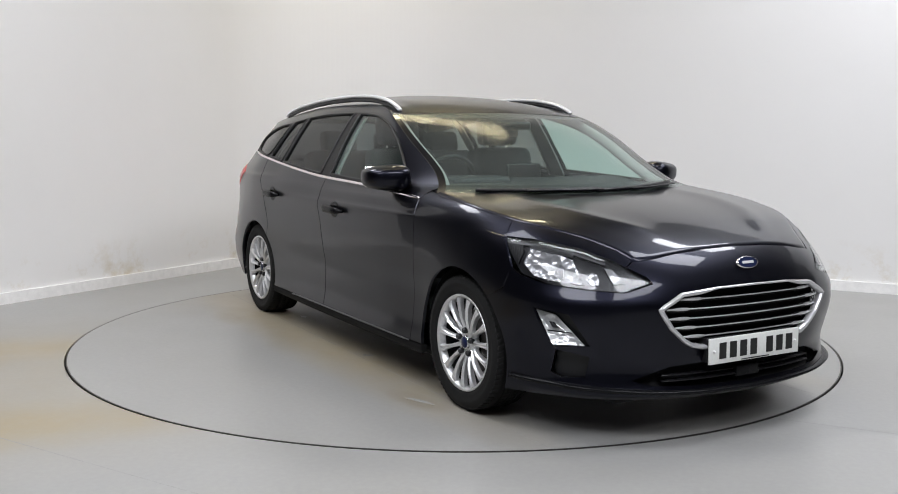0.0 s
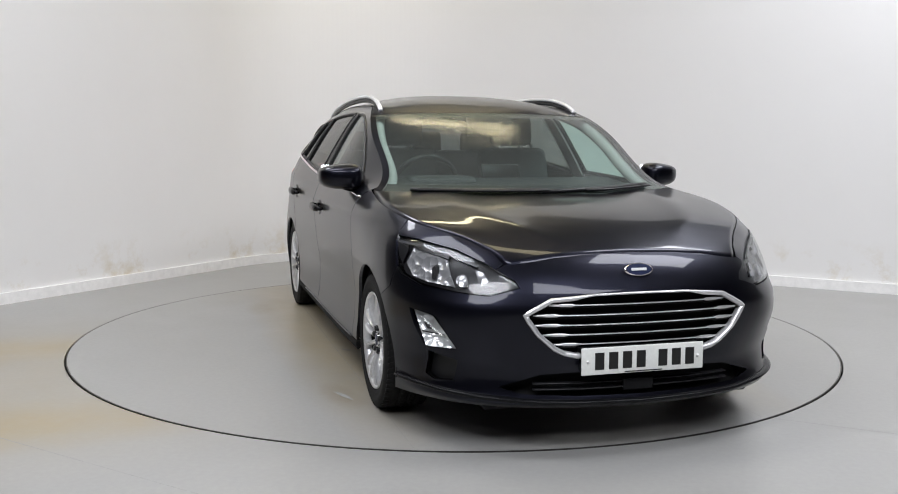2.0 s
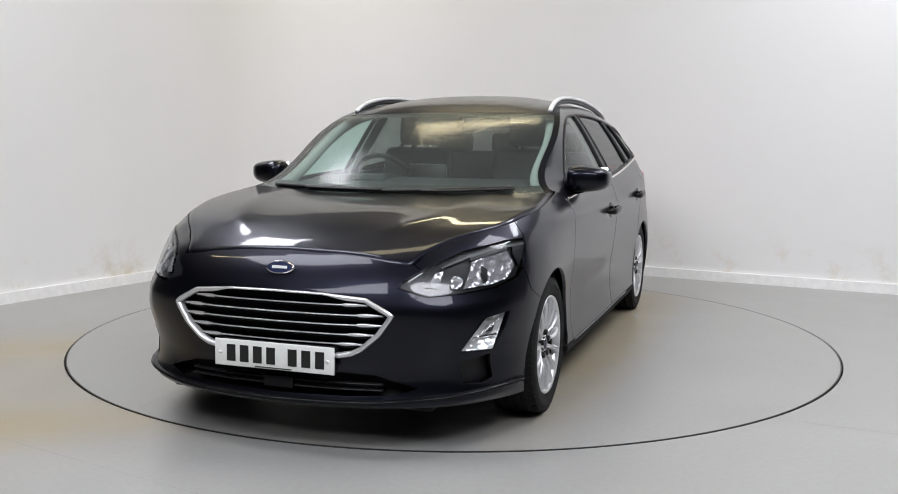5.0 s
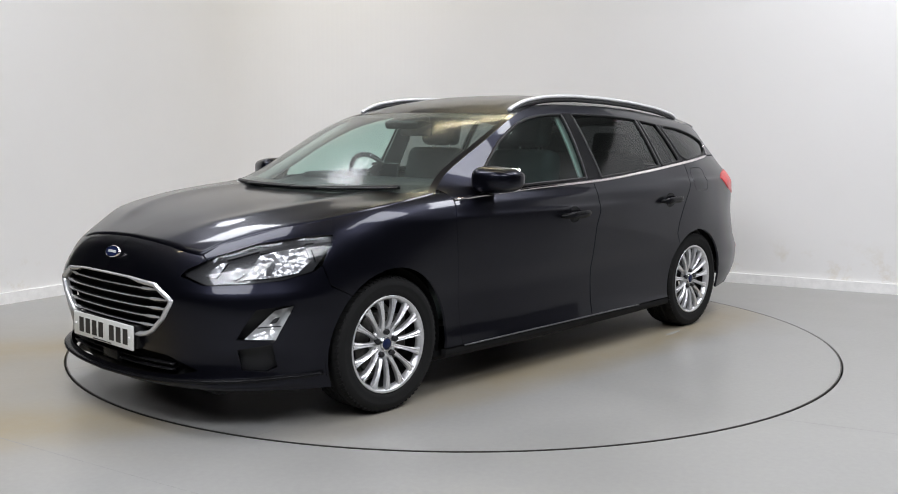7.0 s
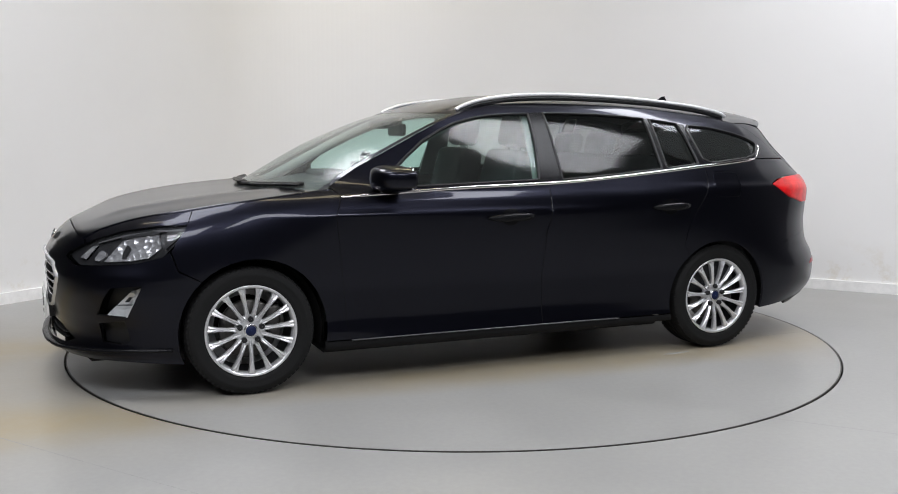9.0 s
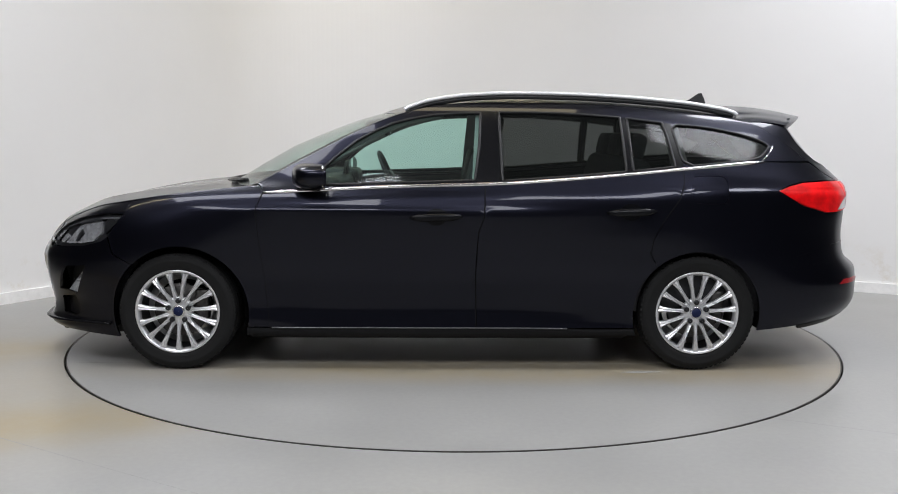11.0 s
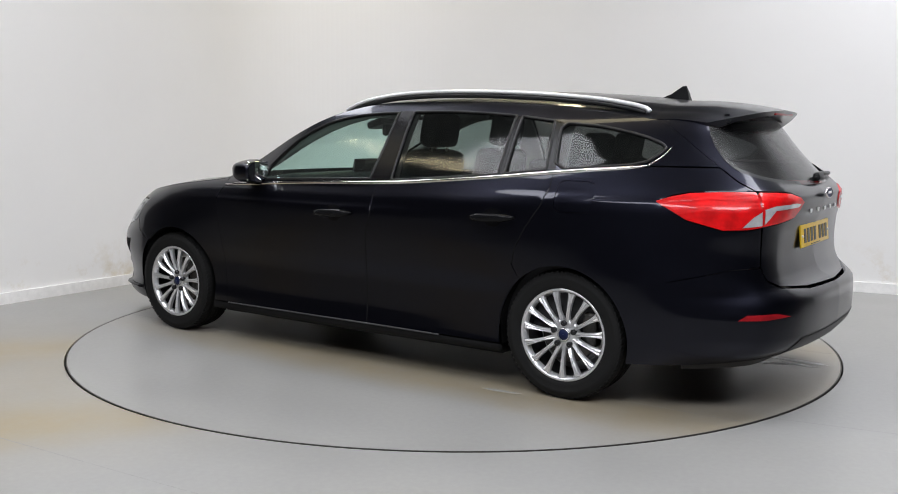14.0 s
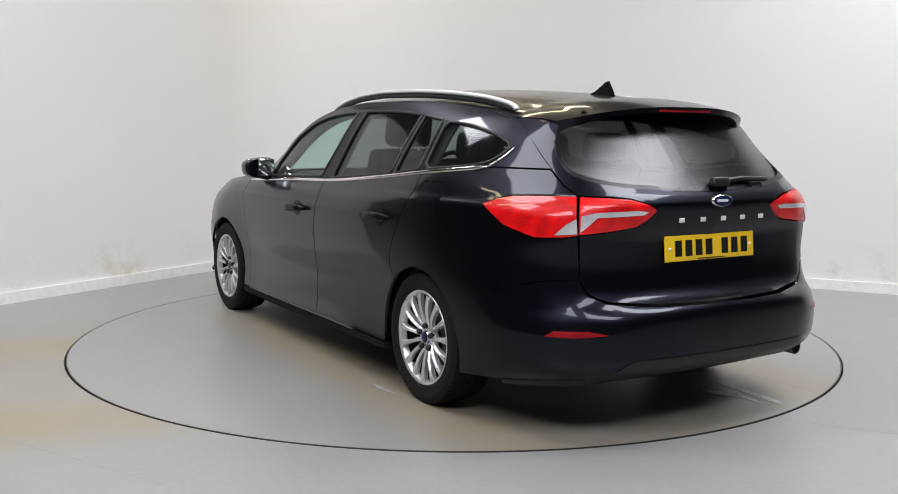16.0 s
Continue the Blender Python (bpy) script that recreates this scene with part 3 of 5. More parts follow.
def ceiling_light(x, y, z, l, w, a, watts, color):
    ob = tagged(new("ceiling_light"), "slim hanging light with a %s diffuser" % ("warm" if color == WARM else "cool white"), "light", "lights on the ceiling")
    part("housing", rbox((l + .06, w + .06, .05), .008, 1, (0, 0, .03)), FIT, ob, smooth=False)
    part("diffuser", rbox((l, w, .012), .003, 1, (0, 0, 0)), GLOW_WARM if color == WARM else GLOW_COOL, ob, smooth=False)
    ob.matrix_basis = pose(x, y, z, 0, 0, a)
    for k in (-.4, .4):
        part("hanger", rbox((.012, .012, CEILING - z - .05), 0, 1, (l * k, 0, .05 + (CEILING - z - .05) / 2)), FIT, ob, smooth=False)
    d = bpy.data.lights.new("ceiling_lamp", "AREA")
    d.shape, d.size, d.size_y, d.energy, d.color = "RECTANGLE", l, w, watts, color
    new("ceiling_lamp", d).matrix_basis = pose(x, y, z - .02, 0, 0, a)


for row in PANELS:
    ceiling_light(*row)


# ---- the car ----
car = tagged(new("car"), "blue-black estate car with silver roof rails and multi-spoke alloys", "car")
AR, AR_REAR = .352, .335
ARCH_F, ARCH_R = (s_plan(1.335), .292), (s_plan(-1.345), .292)


def arch_arc(c, z_from, z_to, n=26, AR=AR):
    """Points over a wheel arch from its front foot to its rear foot (heights on either side)."""
    a0 = math.pi - math.asin(max(-1, min(1, (z_from - c[1]) / AR)))
    a1 = math.asin(max(-1, min(1, (z_to - c[1]) / AR)))
    return [(c[0] + AR * math.cos(a0 + (a1 - a0) * i / n), c[1] + AR * math.sin(a0 + (a1 - a0) * i / n)) for i in range(n + 1)]


HEADLAMP = np.array([(1.217, .802), (1.075, .799), (.84, .768), (.65, .724), (.52, .668), (.50, .652), (.617, .617), (.755, .622), (.955, .636), (1.083, .666), (1.139, .724)])
FOG = [(.994, .536), (.93, .530), (.84, .522), (.80, .468), (.754, .396), (.84, .392), (.914, .388), (.955, .46)]
GRILLE = [(0, .630), (.2, .627), (.375, .612), (.46, .568), (.483, .55), (.47, .525), (.428, .466), (.36, .408), (.32, .388), (.27, .378), (0, .372)]
INTAKE = [(0, .318), (.28, .317), (.41, .310), (.575, .262), (.48, .240), (.28, .232), (0, .228)]
DUCT = [(.757, .352), (.900, .374), (.922, .280), (.877, .264), (.775, .272)]
HOOD_FRONT = [(0, .770), (.2, .764), (.35, .753), (.46, .738), (.55, .728)]
HOOD_SIDE = [(.55, .728), (.64, .770), (.80, .806), (.985, .838), (1.226, .871), (1.4, .897), (1.6, .922), (1.8, .945), (1.9, .957)]
BELT = [(1.925, .922), (2.254, .937), (2.589, .954), (3.159, .973), (3.5, .997), (3.804, 1.023), (4.095, 1.051), (4.35, 1.073), (4.53, 1.090)]
A_PILLAR = [(.985, .948), (.945, .964), (.80, 1.046), (.63, 1.136), (.44, 1.233), (.32, 1.288), (.22, 1.326)]
ROOF_EDGE = [(s_of_x(x, z), z) for x, z in A_PILLAR] + [(2.72, 1.356), (2.816, 1.376), (2.97, 1.391), (3.137, 1.396), (3.452, 1.394), (3.754, 1.385), (4.048, 1.363), (4.343, 1.328), (4.50, 1.300)]
SCREEN_TOP = ROOF_EDGE[6]
TAIL_OUT = [(4.612, .944), (4.68, .966), (4.76, .981), (4.92, .987), (5.085, .988), (5.103, .84), (5.03, .830), (4.91, .827), (4.75, .868)]
TAIL_IN = [(5.107, .986), (5.25, .983), (5.372, .975), (5.45, .955), (5.495, .932), (5.46, .90), (5.40, .868), (5.25, .852), (5.111, .842)]
REAR_GLASS_EDGE = [(4.82, 1.30), (4.83, 1.268), (4.845, 1.225), (4.872, 1.18), (4.93, 1.12), (4.985, 1.084), (5.03, 1.068), (5.10, 1.056), (5.25, 1.035), (5.406, 1.018), (5.62, 1.006), (S_END, 1.002)]
FWIN = [(2.212, .962), (2.216, 1.03), (2.30, 1.105), (2.403, 1.186), (2.50, 1.238), (2.588, 1.276), (2.70, 1.305), (2.806, 1.322), (2.95, 1.332), (3.05, 1.334), (3.04, 1.16), (3.015, .990)]
RWIN = [(3.15, 1.338), (3.3, 1.339), (3.47, 1.336), (3.64, 1.327), (3.79, 1.315), (3.80, 1.038), (3.48, 1.010), (3.16, .988)]
RPANE = [(3.83, 1.311), (4.012, 1.289), (4.03, 1.22), (4.055, 1.064), (3.838, 1.041)]
QWIN = soften([(4.06, 1.280), (4.18, 1.273), (4.288, 1.262), (4.48, 1.224), (4.615, 1.178), (4.595, 1.15), (4.52, 1.102), (4.3, 1.083), (4.105, 1.066), (4.08, 1.18)], 1)
B_CUT = [(3.07, .973), (3.062, .81), (3.032, .72), (3.02, .5), (3.025, .226)]
R_CUT = [(4.095, 1.05), (4.095, .983), (4.065, .90), (3.987, .789), (3.935, .69), (3.92, .62)]
SPLITTER = [(1.12, .236), (.95, .236), (.8, .231), (.6, .223), (.4, .212), (0, .204)]
LIP = [(0, .170), (.3, .174), (.6, .182), (.9, .178), (1.13, .165)]


def below(curve, d):
    return [(s, z - d) for s, z in curve]


def between(curve, a, b):
    """The part of a curve from s = a to s = b, with ends put in."""
    c = np.array(curve)
    za, zb = np.interp([a, b], c[:, 0], c[:, 1])
    return [(a, za)] + [tuple(q) for q in c if a < q[0] < b] + [(b, zb)]


# front bumper, with openings for grille, intake, fog lamps and ducts
FOOT_F = arch_arc(ARCH_F, .165, .17)
SPLIT_F = next(i for i, q in enumerate(FOOT_F) if q[1] > .54)
front_arc = FOOT_F[:SPLIT_F + 1]
bumper_o = LIP[:-1] + [(FOOT_F[0][0], .165)] + front_arc[1:] + [(1.155, .60), (1.12, .688), (1.083, .664), (.955, .634), (.755, .620), (.617, .615), (.497, .648), (.517, .672), (.58, .698), (.602, .708), (.568, .729)] + HOOD_FRONT[::-1]
lower = bumper_o + GRILLE + INTAKE
bumper = across("front_bumper", panel_mesh(lower, [FOG, DUCT], .024), PAINT, car, "body-coloured front bumper")
across("bumper_beam", panel_mesh(bumper_o, [FOG], .05, -.10, 0, 0), MATT, car)

# grille
across("grille_backing", panel_mesh(GRILLE, (), .03, -.05, -.01, 0), MATT, car)
ringp = [q for q in resample(GRILLE, .012) if not (q[0] < 1e-9 and .373 < q[1] < .629)]
ring3 = skin([q[0] for q in ringp], [q[1] for q in ringp], .004)
ring_full = np.vstack([ring3, (ring3 * [1, -1, 1])[::-1][1:-1]])


def band_loop(path, centre, w_in, depth):
    """A flat-faced closed moulding along path, w_in wide towards the centre."""
    t = np.roll(path, -1, 0) - np.roll(path, 1, 0)
    t /= np.linalg.norm(t, axis=1)[:, None]
    ax = np.array([1., 0, 0])
    inn = np.cross(t, ax)
    inn *= np.sign(np.einsum("ij,ij->i", inn, centre - path))[:, None]
    w_in = np.broadcast_to(w_in, len(path))[:, None]
    rows = [path - ax * .02, path + ax * depth * .6, path + ax * depth + inn * w_in * .3, path + ax * depth * .8 + inn * w_in * .75, path + inn * w_in - ax * .004, path + inn * w_in - ax * .02]
    n, m = len(path), len(rows)
    v = np.stack(rows, 1).reshape(-1, 3)
    f = [(i * m + j, i * m + j + 1, ((i + 1) % n) * m + j + 1, ((i + 1) % n) * m + j) for i in range(n) for j in range(m - 1)]
    return v, f


wid = np.where(np.abs(ring_full[:, 1]) > .25, .020, np.where(ring_full[:, 2] > .5, .009, .018))
for _ in range(8):
    wid = (np.roll(wid, 1) + wid + np.roll(wid, -1)) / 3
v, f = band_loop(ring_full, np.array([2.2, 0, .5]), wid, .010)
grille = mesh_ob("grille_surround", v, f, BAR, car, "satin chrome grille surround")
for z, wy in ((.584, .375), (.546, .435), (.508, .430), (.470, .398), (.432, .355)):
    ys = np.linspace(-wy, wy, 61)
    x = np.array([skin(s_of_y(abs(y), z), z)[0, 0] for y in ys]) - .012
    hh = .0028 + .0042 * np.clip((np.abs(ys) - (wy - .10)) / .012, 0, 1) * np.clip((wy - np.abs(ys)) / .05, .15, 1)
    path = np.c_[x, ys, np.full(61, z)]
    v, f = tube_mesh(path, .004, hh, 8)
    mesh_ob("grille_bar", v, f, BAR, grille)
    path2 = path - [.016, 0, .006]
    v, f = tube_mesh(path2, .012, hh + .004, 8)
    mesh_ob("grille_fin", v, f, MATT, grille)

# lower intake slats
across("intake_backing", panel_mesh(INTAKE, (), .04, -.06, -.05, 0), MATT, car)
for z in (.252, .274):
    ys = np.linspace(-.42, .42, 31)
    x = np.array([skin(s_of_y(abs(y), z), z)[0, 0] for y in ys]) - .02
    v, f = tube_mesh(np.c_[x, ys, np.full(31, z)], .014, .004, 8)
    mesh_ob("intake_slat", v, f, TRIM, car)
# dark blocks added inside the intake ends to stop bright floor showing through
for y in (-.555, .555):
    part("intake_blocker", rbox((.10, .03, .11), .006, 1, (2.02, y, .265)), MATT, car)
part("sensor_block", rbox((.03, .13, .05), .006, 2, (2.185, 0, .262)), GLOSS, car)
both("duct_panel", panel_mesh(DUCT, (), .03, -.035, -.006, 0), TRIM, car)
v, f = tube_mesh(np.vstack([edge_curve(SPLITTER, 40), (edge_curve(SPLITTER, 40) * [1, -1, 1])[::-1][1:]]), .024, .010, 8)
mesh_ob("splitter", v, f, GLOSS, car, "black front splitter edge")

# fog lamps and headlamps
FOG_CORNERS = [np.array(q) for q in ((1.987, .682, .388), (1.902, .786, .391), (1.826, .817, .531), (1.874, .752, .509))]


def fog_grid(n, bulge, inset=0.0, a0=0.0, a1=1.0, b0=0.0, b1=1.0):
    """A bowed four-sided sheet in the fog lamp's mouth; a runs across it and b up."""
    A, B, C, D = FOG_CORNERS
    out = np.cross(B - A, D - A)
    out /= np.linalg.norm(out)
    a, b = np.meshgrid(np.linspace(a0, a1, n), np.linspace(b0, b1, n))
    a, b = a[..., None], b[..., None]
    return (A * (1 - a) + B * a) * (1 - b) + (D * (1 - a) + C * a) * b + out * (bulge * 16 * a * (1 - a) * b * (1 - b) - inset)


for sgn in (1, -1):
    flip = np.array([1, sgn, 1])
    pieces = [(nm, *grid_mesh(fog_grid(*g) * flip), material) for nm, g, material in (
        ("fog_lamp", (9, -.014, .012), FOGCHROME), ("lens", (9, .010, 0), CLEAR), ("bulb_shade", (6, .004, .006, .42, .68, .52, .70), BEZEL), ("divider", (6, .004, .008, .06, .94, .40, .44), BEZEL), ("lower_bezel", (6, .004, .004, .0, 1.0, -.06, .03), TRIM))]
    lamp = None
    for nm, v, f, material in pieces:
        f = f if sgn > 0 else [q[::-1] for q in f]
        ob = mesh_ob(nm, v, f, material, lamp or car, "silver fog lamp with a clear lens" if lamp is None else "")
        lamp = lamp or ob
both("fog_recess", panel_mesh(FOG, (), .03, -.075, -.008, 0), TRIM, car)


def lamp_piece(name, outline, lift, material, parent, sgn, step=.02, rim=.03, label="", dish=0.0):
    v, f, n = panel_mesh(outline, (), step, lift, 0, rim, dish)
    if sgn < 0:
        v, f, n = mirrored(v, f, n)
    return mesh_ob(name, v, f, material, parent, label, normals=None if dish else n)


for sgn in (1, -1):
    lamp = lamp_piece("headlamp", grow(resample(HEADLAMP, .02), .004), -.024, BEZEL, car, sgn, .03, 0, "dark-bezel headlamp with clear lens and bright reflectors")
    lamp_piece("main_reflector", [(.785, .637), (.93, .645), (1.02, .66), (1.078, .705), (1.065, .765), (.95, .75), (.862, .728)], -.012, REFLECT, lamp, sgn, .016, .012, dish=.010)
    lamp_piece("inner_reflector", soften([(.715, .640), (.765, .638), (.795, .672), (.745, .690)], 1), -.010, REFLECT, lamp, sgn, .014, .014, dish=.008)
    lamp_piece("indicator", [(.612, .648), (.662, .642), (.705, .702), (.668, .697)], -.012, REFLECT, lamp, sgn, .02, .012)
    lamp_piece("divider", [(.885, .655), (.905, .656), (.925, .70), (.905, .715), (.89, .69)], -.008, BEZEL, lamp, sgn, .012, .02)
    lamp_piece("reflector_shade", [(.86, .736), (1.06, .766), (1.07, .773), (1.03, .778), (.86, .746)], -.006, BEZEL, lamp, sgn, .02, .02)
    lamp_piece("outer_bezel", [(1.10, .70), (1.135, .73), (1.195, .792), (1.11, .785), (1.09, .75)], -.010, TRIM, lamp, sgn, .02, .012)
    lamp_piece("light_guide", [(1.19, .79), (1.06, .782), (.86, .754), (.70, .718), (.70, .712), (.86, .746), (1.06, .774), (1.18, .78)], -.010, GUIDE, lamp, sgn, .02, .012)
    v, f, n = panel_mesh(HEADLAMP, (), .024, .001, .002, .03)
    if sgn < 0:
        v, f, n = mirrored(v, f, n)
    mesh_ob("lens", v, f, CLEAR, lamp, "clear headlamp lens", normals=n)

# bonnet
E = edge_curve(HOOD_SIDE, 46)
vv = np.linspace(0, 1, 46)
dx = .012 + .20 * vv ** 1.4
CENTRE_X = [2.1, 2.06, 1.98, 1.80, 1.62, 1.45, 1.27, 1.10, .9]
CENTRE_Z = [.766, .786, .816, .866, .899, .920, .935, .945, .955]
dz = pchip(CENTRE_X[::-1], CENTRE_Z[::-1], E[:, 0] + dx) - E[:, 2]


def hood_ridges(u, v):
    a = np.abs(u)
    fade = np.clip(v / .25, 0, 1) ** 1.5
    c = .66 - .10 * (1 - v)
    up = .009 * np.exp(-((a - c) / .10) ** 2) - .002 * np.exp(-((a - c + .26) / .14) ** 2)
    return up * fade * (1 - a ** 6)


bonnet_grid = span(E, dx, dz, 61, 3.6, .996, hood_ridges)
front = edge_curve(HOOD_FRONT, 60)
yy = np.abs(bonnet_grid[0, :, 1])
gap_x = np.interp(yy, front[:, 1], front[:, 0]) - .003 - bonnet_grid[0, :, 0]
gap_z = np.interp(yy, front[:, 1], front[:, 2]) + .001 - bonnet_grid[0, :, 2]
fade = np.clip(1 - vv / .35, 0, 1)[:, None] ** 2
bonnet_grid[..., 0] += gap_x * fade
bonnet_grid[..., 2] += gap_z * fade
v, f = grid_mesh(bonnet_grid)
f = [q[::-1] for q in f]
n0 = len(v)
bb = bonnet_grid.copy()
bb[..., 2] -= .02
v = np.vstack([v, bb.reshape(-1, 3)])
r, c = bonnet_grid.shape[:2]
edge = [(0, j) for j in range(c)] + [(i, c - 1) for i in range(1, r)] + [(r - 1, j) for j in range(c - 2, -1, -1)] + [(i, 0) for i in range(r - 2, 0, -1)]
ix = [i * c + j for i, j in edge]
f += [(a, b, b + n0, a + n0) for a, b in zip(ix, ix[1:] + ix[:1])]
bonnet = mesh_ob("bonnet", v, f, PAINT, car, "black bonnet with two raised creases")

# front wings
arcF = FOOT_F[SPLIT_F:]
wing_o = [(1.20, .812), (1.226, .868)] + [(s, z - .002) for s, z in HOOD_SIDE if s > 1.23] + [(1.926, .925), (1.892, .828), (1.912, .65), (1.933, .49), (1.958, .226), (ARCH_F[0] + AR * .985, .226)]
wing_o += [q for q in arcF[::-1] if q[1] > .235] + [(1.158, .603), (1.125, .69), (1.142, .722)]
both("front_wing", panel_mesh(wing_o, (), .026), PAINT, car)
strip_o = [(.572, .729), (.605, .708), (.66, .729), (.84, .771), (1.075, .802), (1.20, .806)] + [(1.222, .866)] + [(s, z - .002) for s, z in HOOD_SIDE[::-1] if .56 < s < 1.22]
both("lamp_surround", panel_mesh(strip_o, (), .02, -.003, .001), PAINT, car)

# doors with their lower panels
fd_o = between(below(BELT, .006), 1.928, 3.068) + B_CUT[1:] + [(1.958, .226), (1.933, .49), (1.912, .65), (1.892, .828)]
front_doors = both("front_door", panel_mesh(fd_o, (), .028), PAINT, car)
arcR = arch_arc(ARCH_R, .226, .215, 30, AR_REAR)
SPLIT_R = next(i for i, q in enumerate(arcR) if q[1] > .545)
END_R = max(i for i, q in enumerate(arcR) if q[1] > .50)
rd_o = between(below(BELT, .006), 3.072, 4.095) + R_CUT[1:] + arcR[:SPLIT_R + 1][::-1] + [(3.03, .226)] + [(s + .004, z) for s, z in B_CUT[1:-1]][::-1]
rear_doors = both("rear_door", panel_mesh(rd_o, (), .028), PAINT, car)
sill_o = [(ARCH_F[0] + AR * .97, .222), (2.5, .224), (3.2, .224), (arcR[0][0], .222), (arcR[0][0] + .01, .185), (3.2, .172), (2.4, .170), (ARCH_F[0] + AR * .97, .178)]
both("sill", panel_mesh(sill_o, (), .03, .002, .0025, .03), MATT, car, "black plastic sill")

# grey tube added to draw the gloss highlight along the sill seam
for sgn in (1, -1):
    p = edge_curve([(1.97, .224), (2.5, .226), (3.2, .226), (3.50, .224)], 40)
    p[:, 1] += .004
    v, f = tube_mesh(p * [1, sgn, 1], .005, .0035, 6)
    mesh_ob("sill_highlight", v, f, GUIDE, car, "thin grey line drawn for the highlight over the sill")

# rear quarter, lamps and bumper
BUMP_CUT = [(4.49, .505), (4.70, .60), (4.95, .655), (5.112, .663)]
arc_up = arcR[SPLIT_R:END_R + 1]
q_o = [(4.099, 1.045)] + between(below(BELT, .006), 4.10, 4.53)[1:] + [(4.56, 1.088), (4.90, 1.086), (5.00, 1.026), (5.082, .992), (4.92, .991), (4.76, .985), (4.68, .970), (4.606, .945),
      (4.75, .864), (4.91, .823), (5.03, .826), (5.101, .836), (5.112, .667)] + BUMP_CUT[::-1][1:] + arc_up[::-1] + [(3.924, .62)] + [(s + .004, z) for s, z in R_CUT[1:-1]][::-1]
FLAP = soften([(4.136, .984), (4.15, 1.012), (4.18, 1.018), (4.30, 1.016), (4.322, 1.0), (4.328, .947), (4.316, .885), (4.30, .877), (4.165, .877), (4.142, .89), (4.136, .917)], 1)
v, f, n = panel_mesh(q_o, [FLAP], .026)
mesh_ob("rear_quarter", v, f, PAINT, car, normals=n)
v, f, n = panel_mesh(FLAP, (), .03, 0, .001)
mesh_ob("fuel_flap", v, f, PAINT, car, normals=n)
v, f, n = panel_mesh(q_o, (), .026)
v, f, n = mirrored(v, f, n)
mesh_ob("rear_quarter", v, f, PAINT, car, normals=n)
for sgn in (1, -1):
    outer = lamp_piece("tail_lamp", TAIL_OUT, .006, RED, car, sgn, .022, .03, "red wraparound tail lamp")
    lamp_piece("reverse_lens", [(5.00, .838), (5.05, .882), (5.096, .905), (5.10, .846)], .0085, SILVER_LENS, outer, sgn, .014, .004, "silver lens")
    lamp_piece("lamp_ridge", [(4.66, .952), (4.85, .962), (5.08, .955), (5.08, .950), (4.85, .956), (4.67, .947)], .009, RED, outer, sgn, .014, .004)

glass_edge = [q for q in REAR_GLASS_EDGE if q[1] < 1.27 and q[0] < S_END - 1e-6]
gate_o = [(4.52, 1.296), (4.60, 1.268), (4.693, 1.212), (4.80, 1.15), (4.90, 1.091), (5.00, 1.03), (5.09, .991), (5.25, .987), (5.374, .979), (5.455, .958), (5.501, .932), (5.464, .897), (5.402, .864), (5.25, .848),
           (5.111, .838), (5.118, .663), (5.161, .610), (5.252, .577), (5.483, .559), (S_END, .556), (S_END, 1.000)] + glass_edge[::-1] + [(4.79, 1.275), (4.9, 1.288), (S_END, 1.296), (S_END, 1.325), (4.9, 1.312), (4.60, 1.300)]
tailgate = across("tailgate", panel_mesh(gate_o, (), .024), PAINT, car, "black tailgate")
for sgn in (1, -1):
    inner = lamp_piece("tail_lamp", TAIL_IN, .006, RED, car, sgn, .02, .03, "red tail lamp on the tailgate")
    lamp_piece("reverse_lens", [(5.115, .850), (5.15, .872), (5.20, .908), (5.43, .914), (5.452, .926), (5.40, .932), (5.20, .928), (5.117, .915)], .0085, SILVER_LENS, inner, sgn, .014, .004, "silver lens")
ge = np.array(REAR_GLASS_EDGE)
u = np.linspace(-1, 1, 57)
rows = []
for k in np.linspace(0, 1, 26):
    z = (1.002 + .074 * np.abs(u) ** 3.2) * (1 - k) + 1.30 * k
    zc = skin(np.full(57, S_END), z)[:, 0]
    e = skin(float(np.interp(-z[0], -ge[:, 1], ge[:, 0])), z[0], .004)[0]
    centre_at_edge = skin(S_END, z[0])[0, 0]
    rows.append(np.c_[zc - .006 + (e[0] - centre_at_edge + .006) * np.abs(u) ** 2.3, e[1] * u, z])
v, f = grid_mesh(np.array(rows))
lo = [q for q in REAR_GLASS_EDGE if 4.84 < q[0] < 5.63]
both("glass_border", panel_mesh([(a, z - .004) for a, z in lo] + [(a + .006, z + .014) for a, z in lo[::-1]], (), .02, -.004, 0, 0), TRIM, tailgate, "black border of the rear window")
mesh_ob("rear_window", v, [q[::-1] for q in f], REAR_GLASS, tailgate, "dark tinted rear window")
arc_low = arcR[END_R:]
rb_o = BUMP_CUT[1:] + [(5.161, .603), (5.252, .570), (5.483, .552), (S_END, .549), (S_END, .285), (5.3, .272), (5.0, .25), (4.7, .226), (arc_low[-1][0], .212)] + arc_low[::-1]
rear_bumper = across("rear_bumper", panel_mesh(rb_o, (), .026), PAINT, car, "body-coloured rear bumper")
val_o = [(5.35, .35), (S_END, .35), (S_END, .24), (5.3, .235), (5.0, .225), (4.75, .21), (4.75, .232), (5.0, .258), (5.25, .285)]
across("diffuser", panel_mesh(val_o, (), .03, .004), TRIM, car, "black plastic lower valance")
REFL = [(4.985, .446), (5.022, .470), (5.165, .474), (5.243, .458), (5.096, .447)]
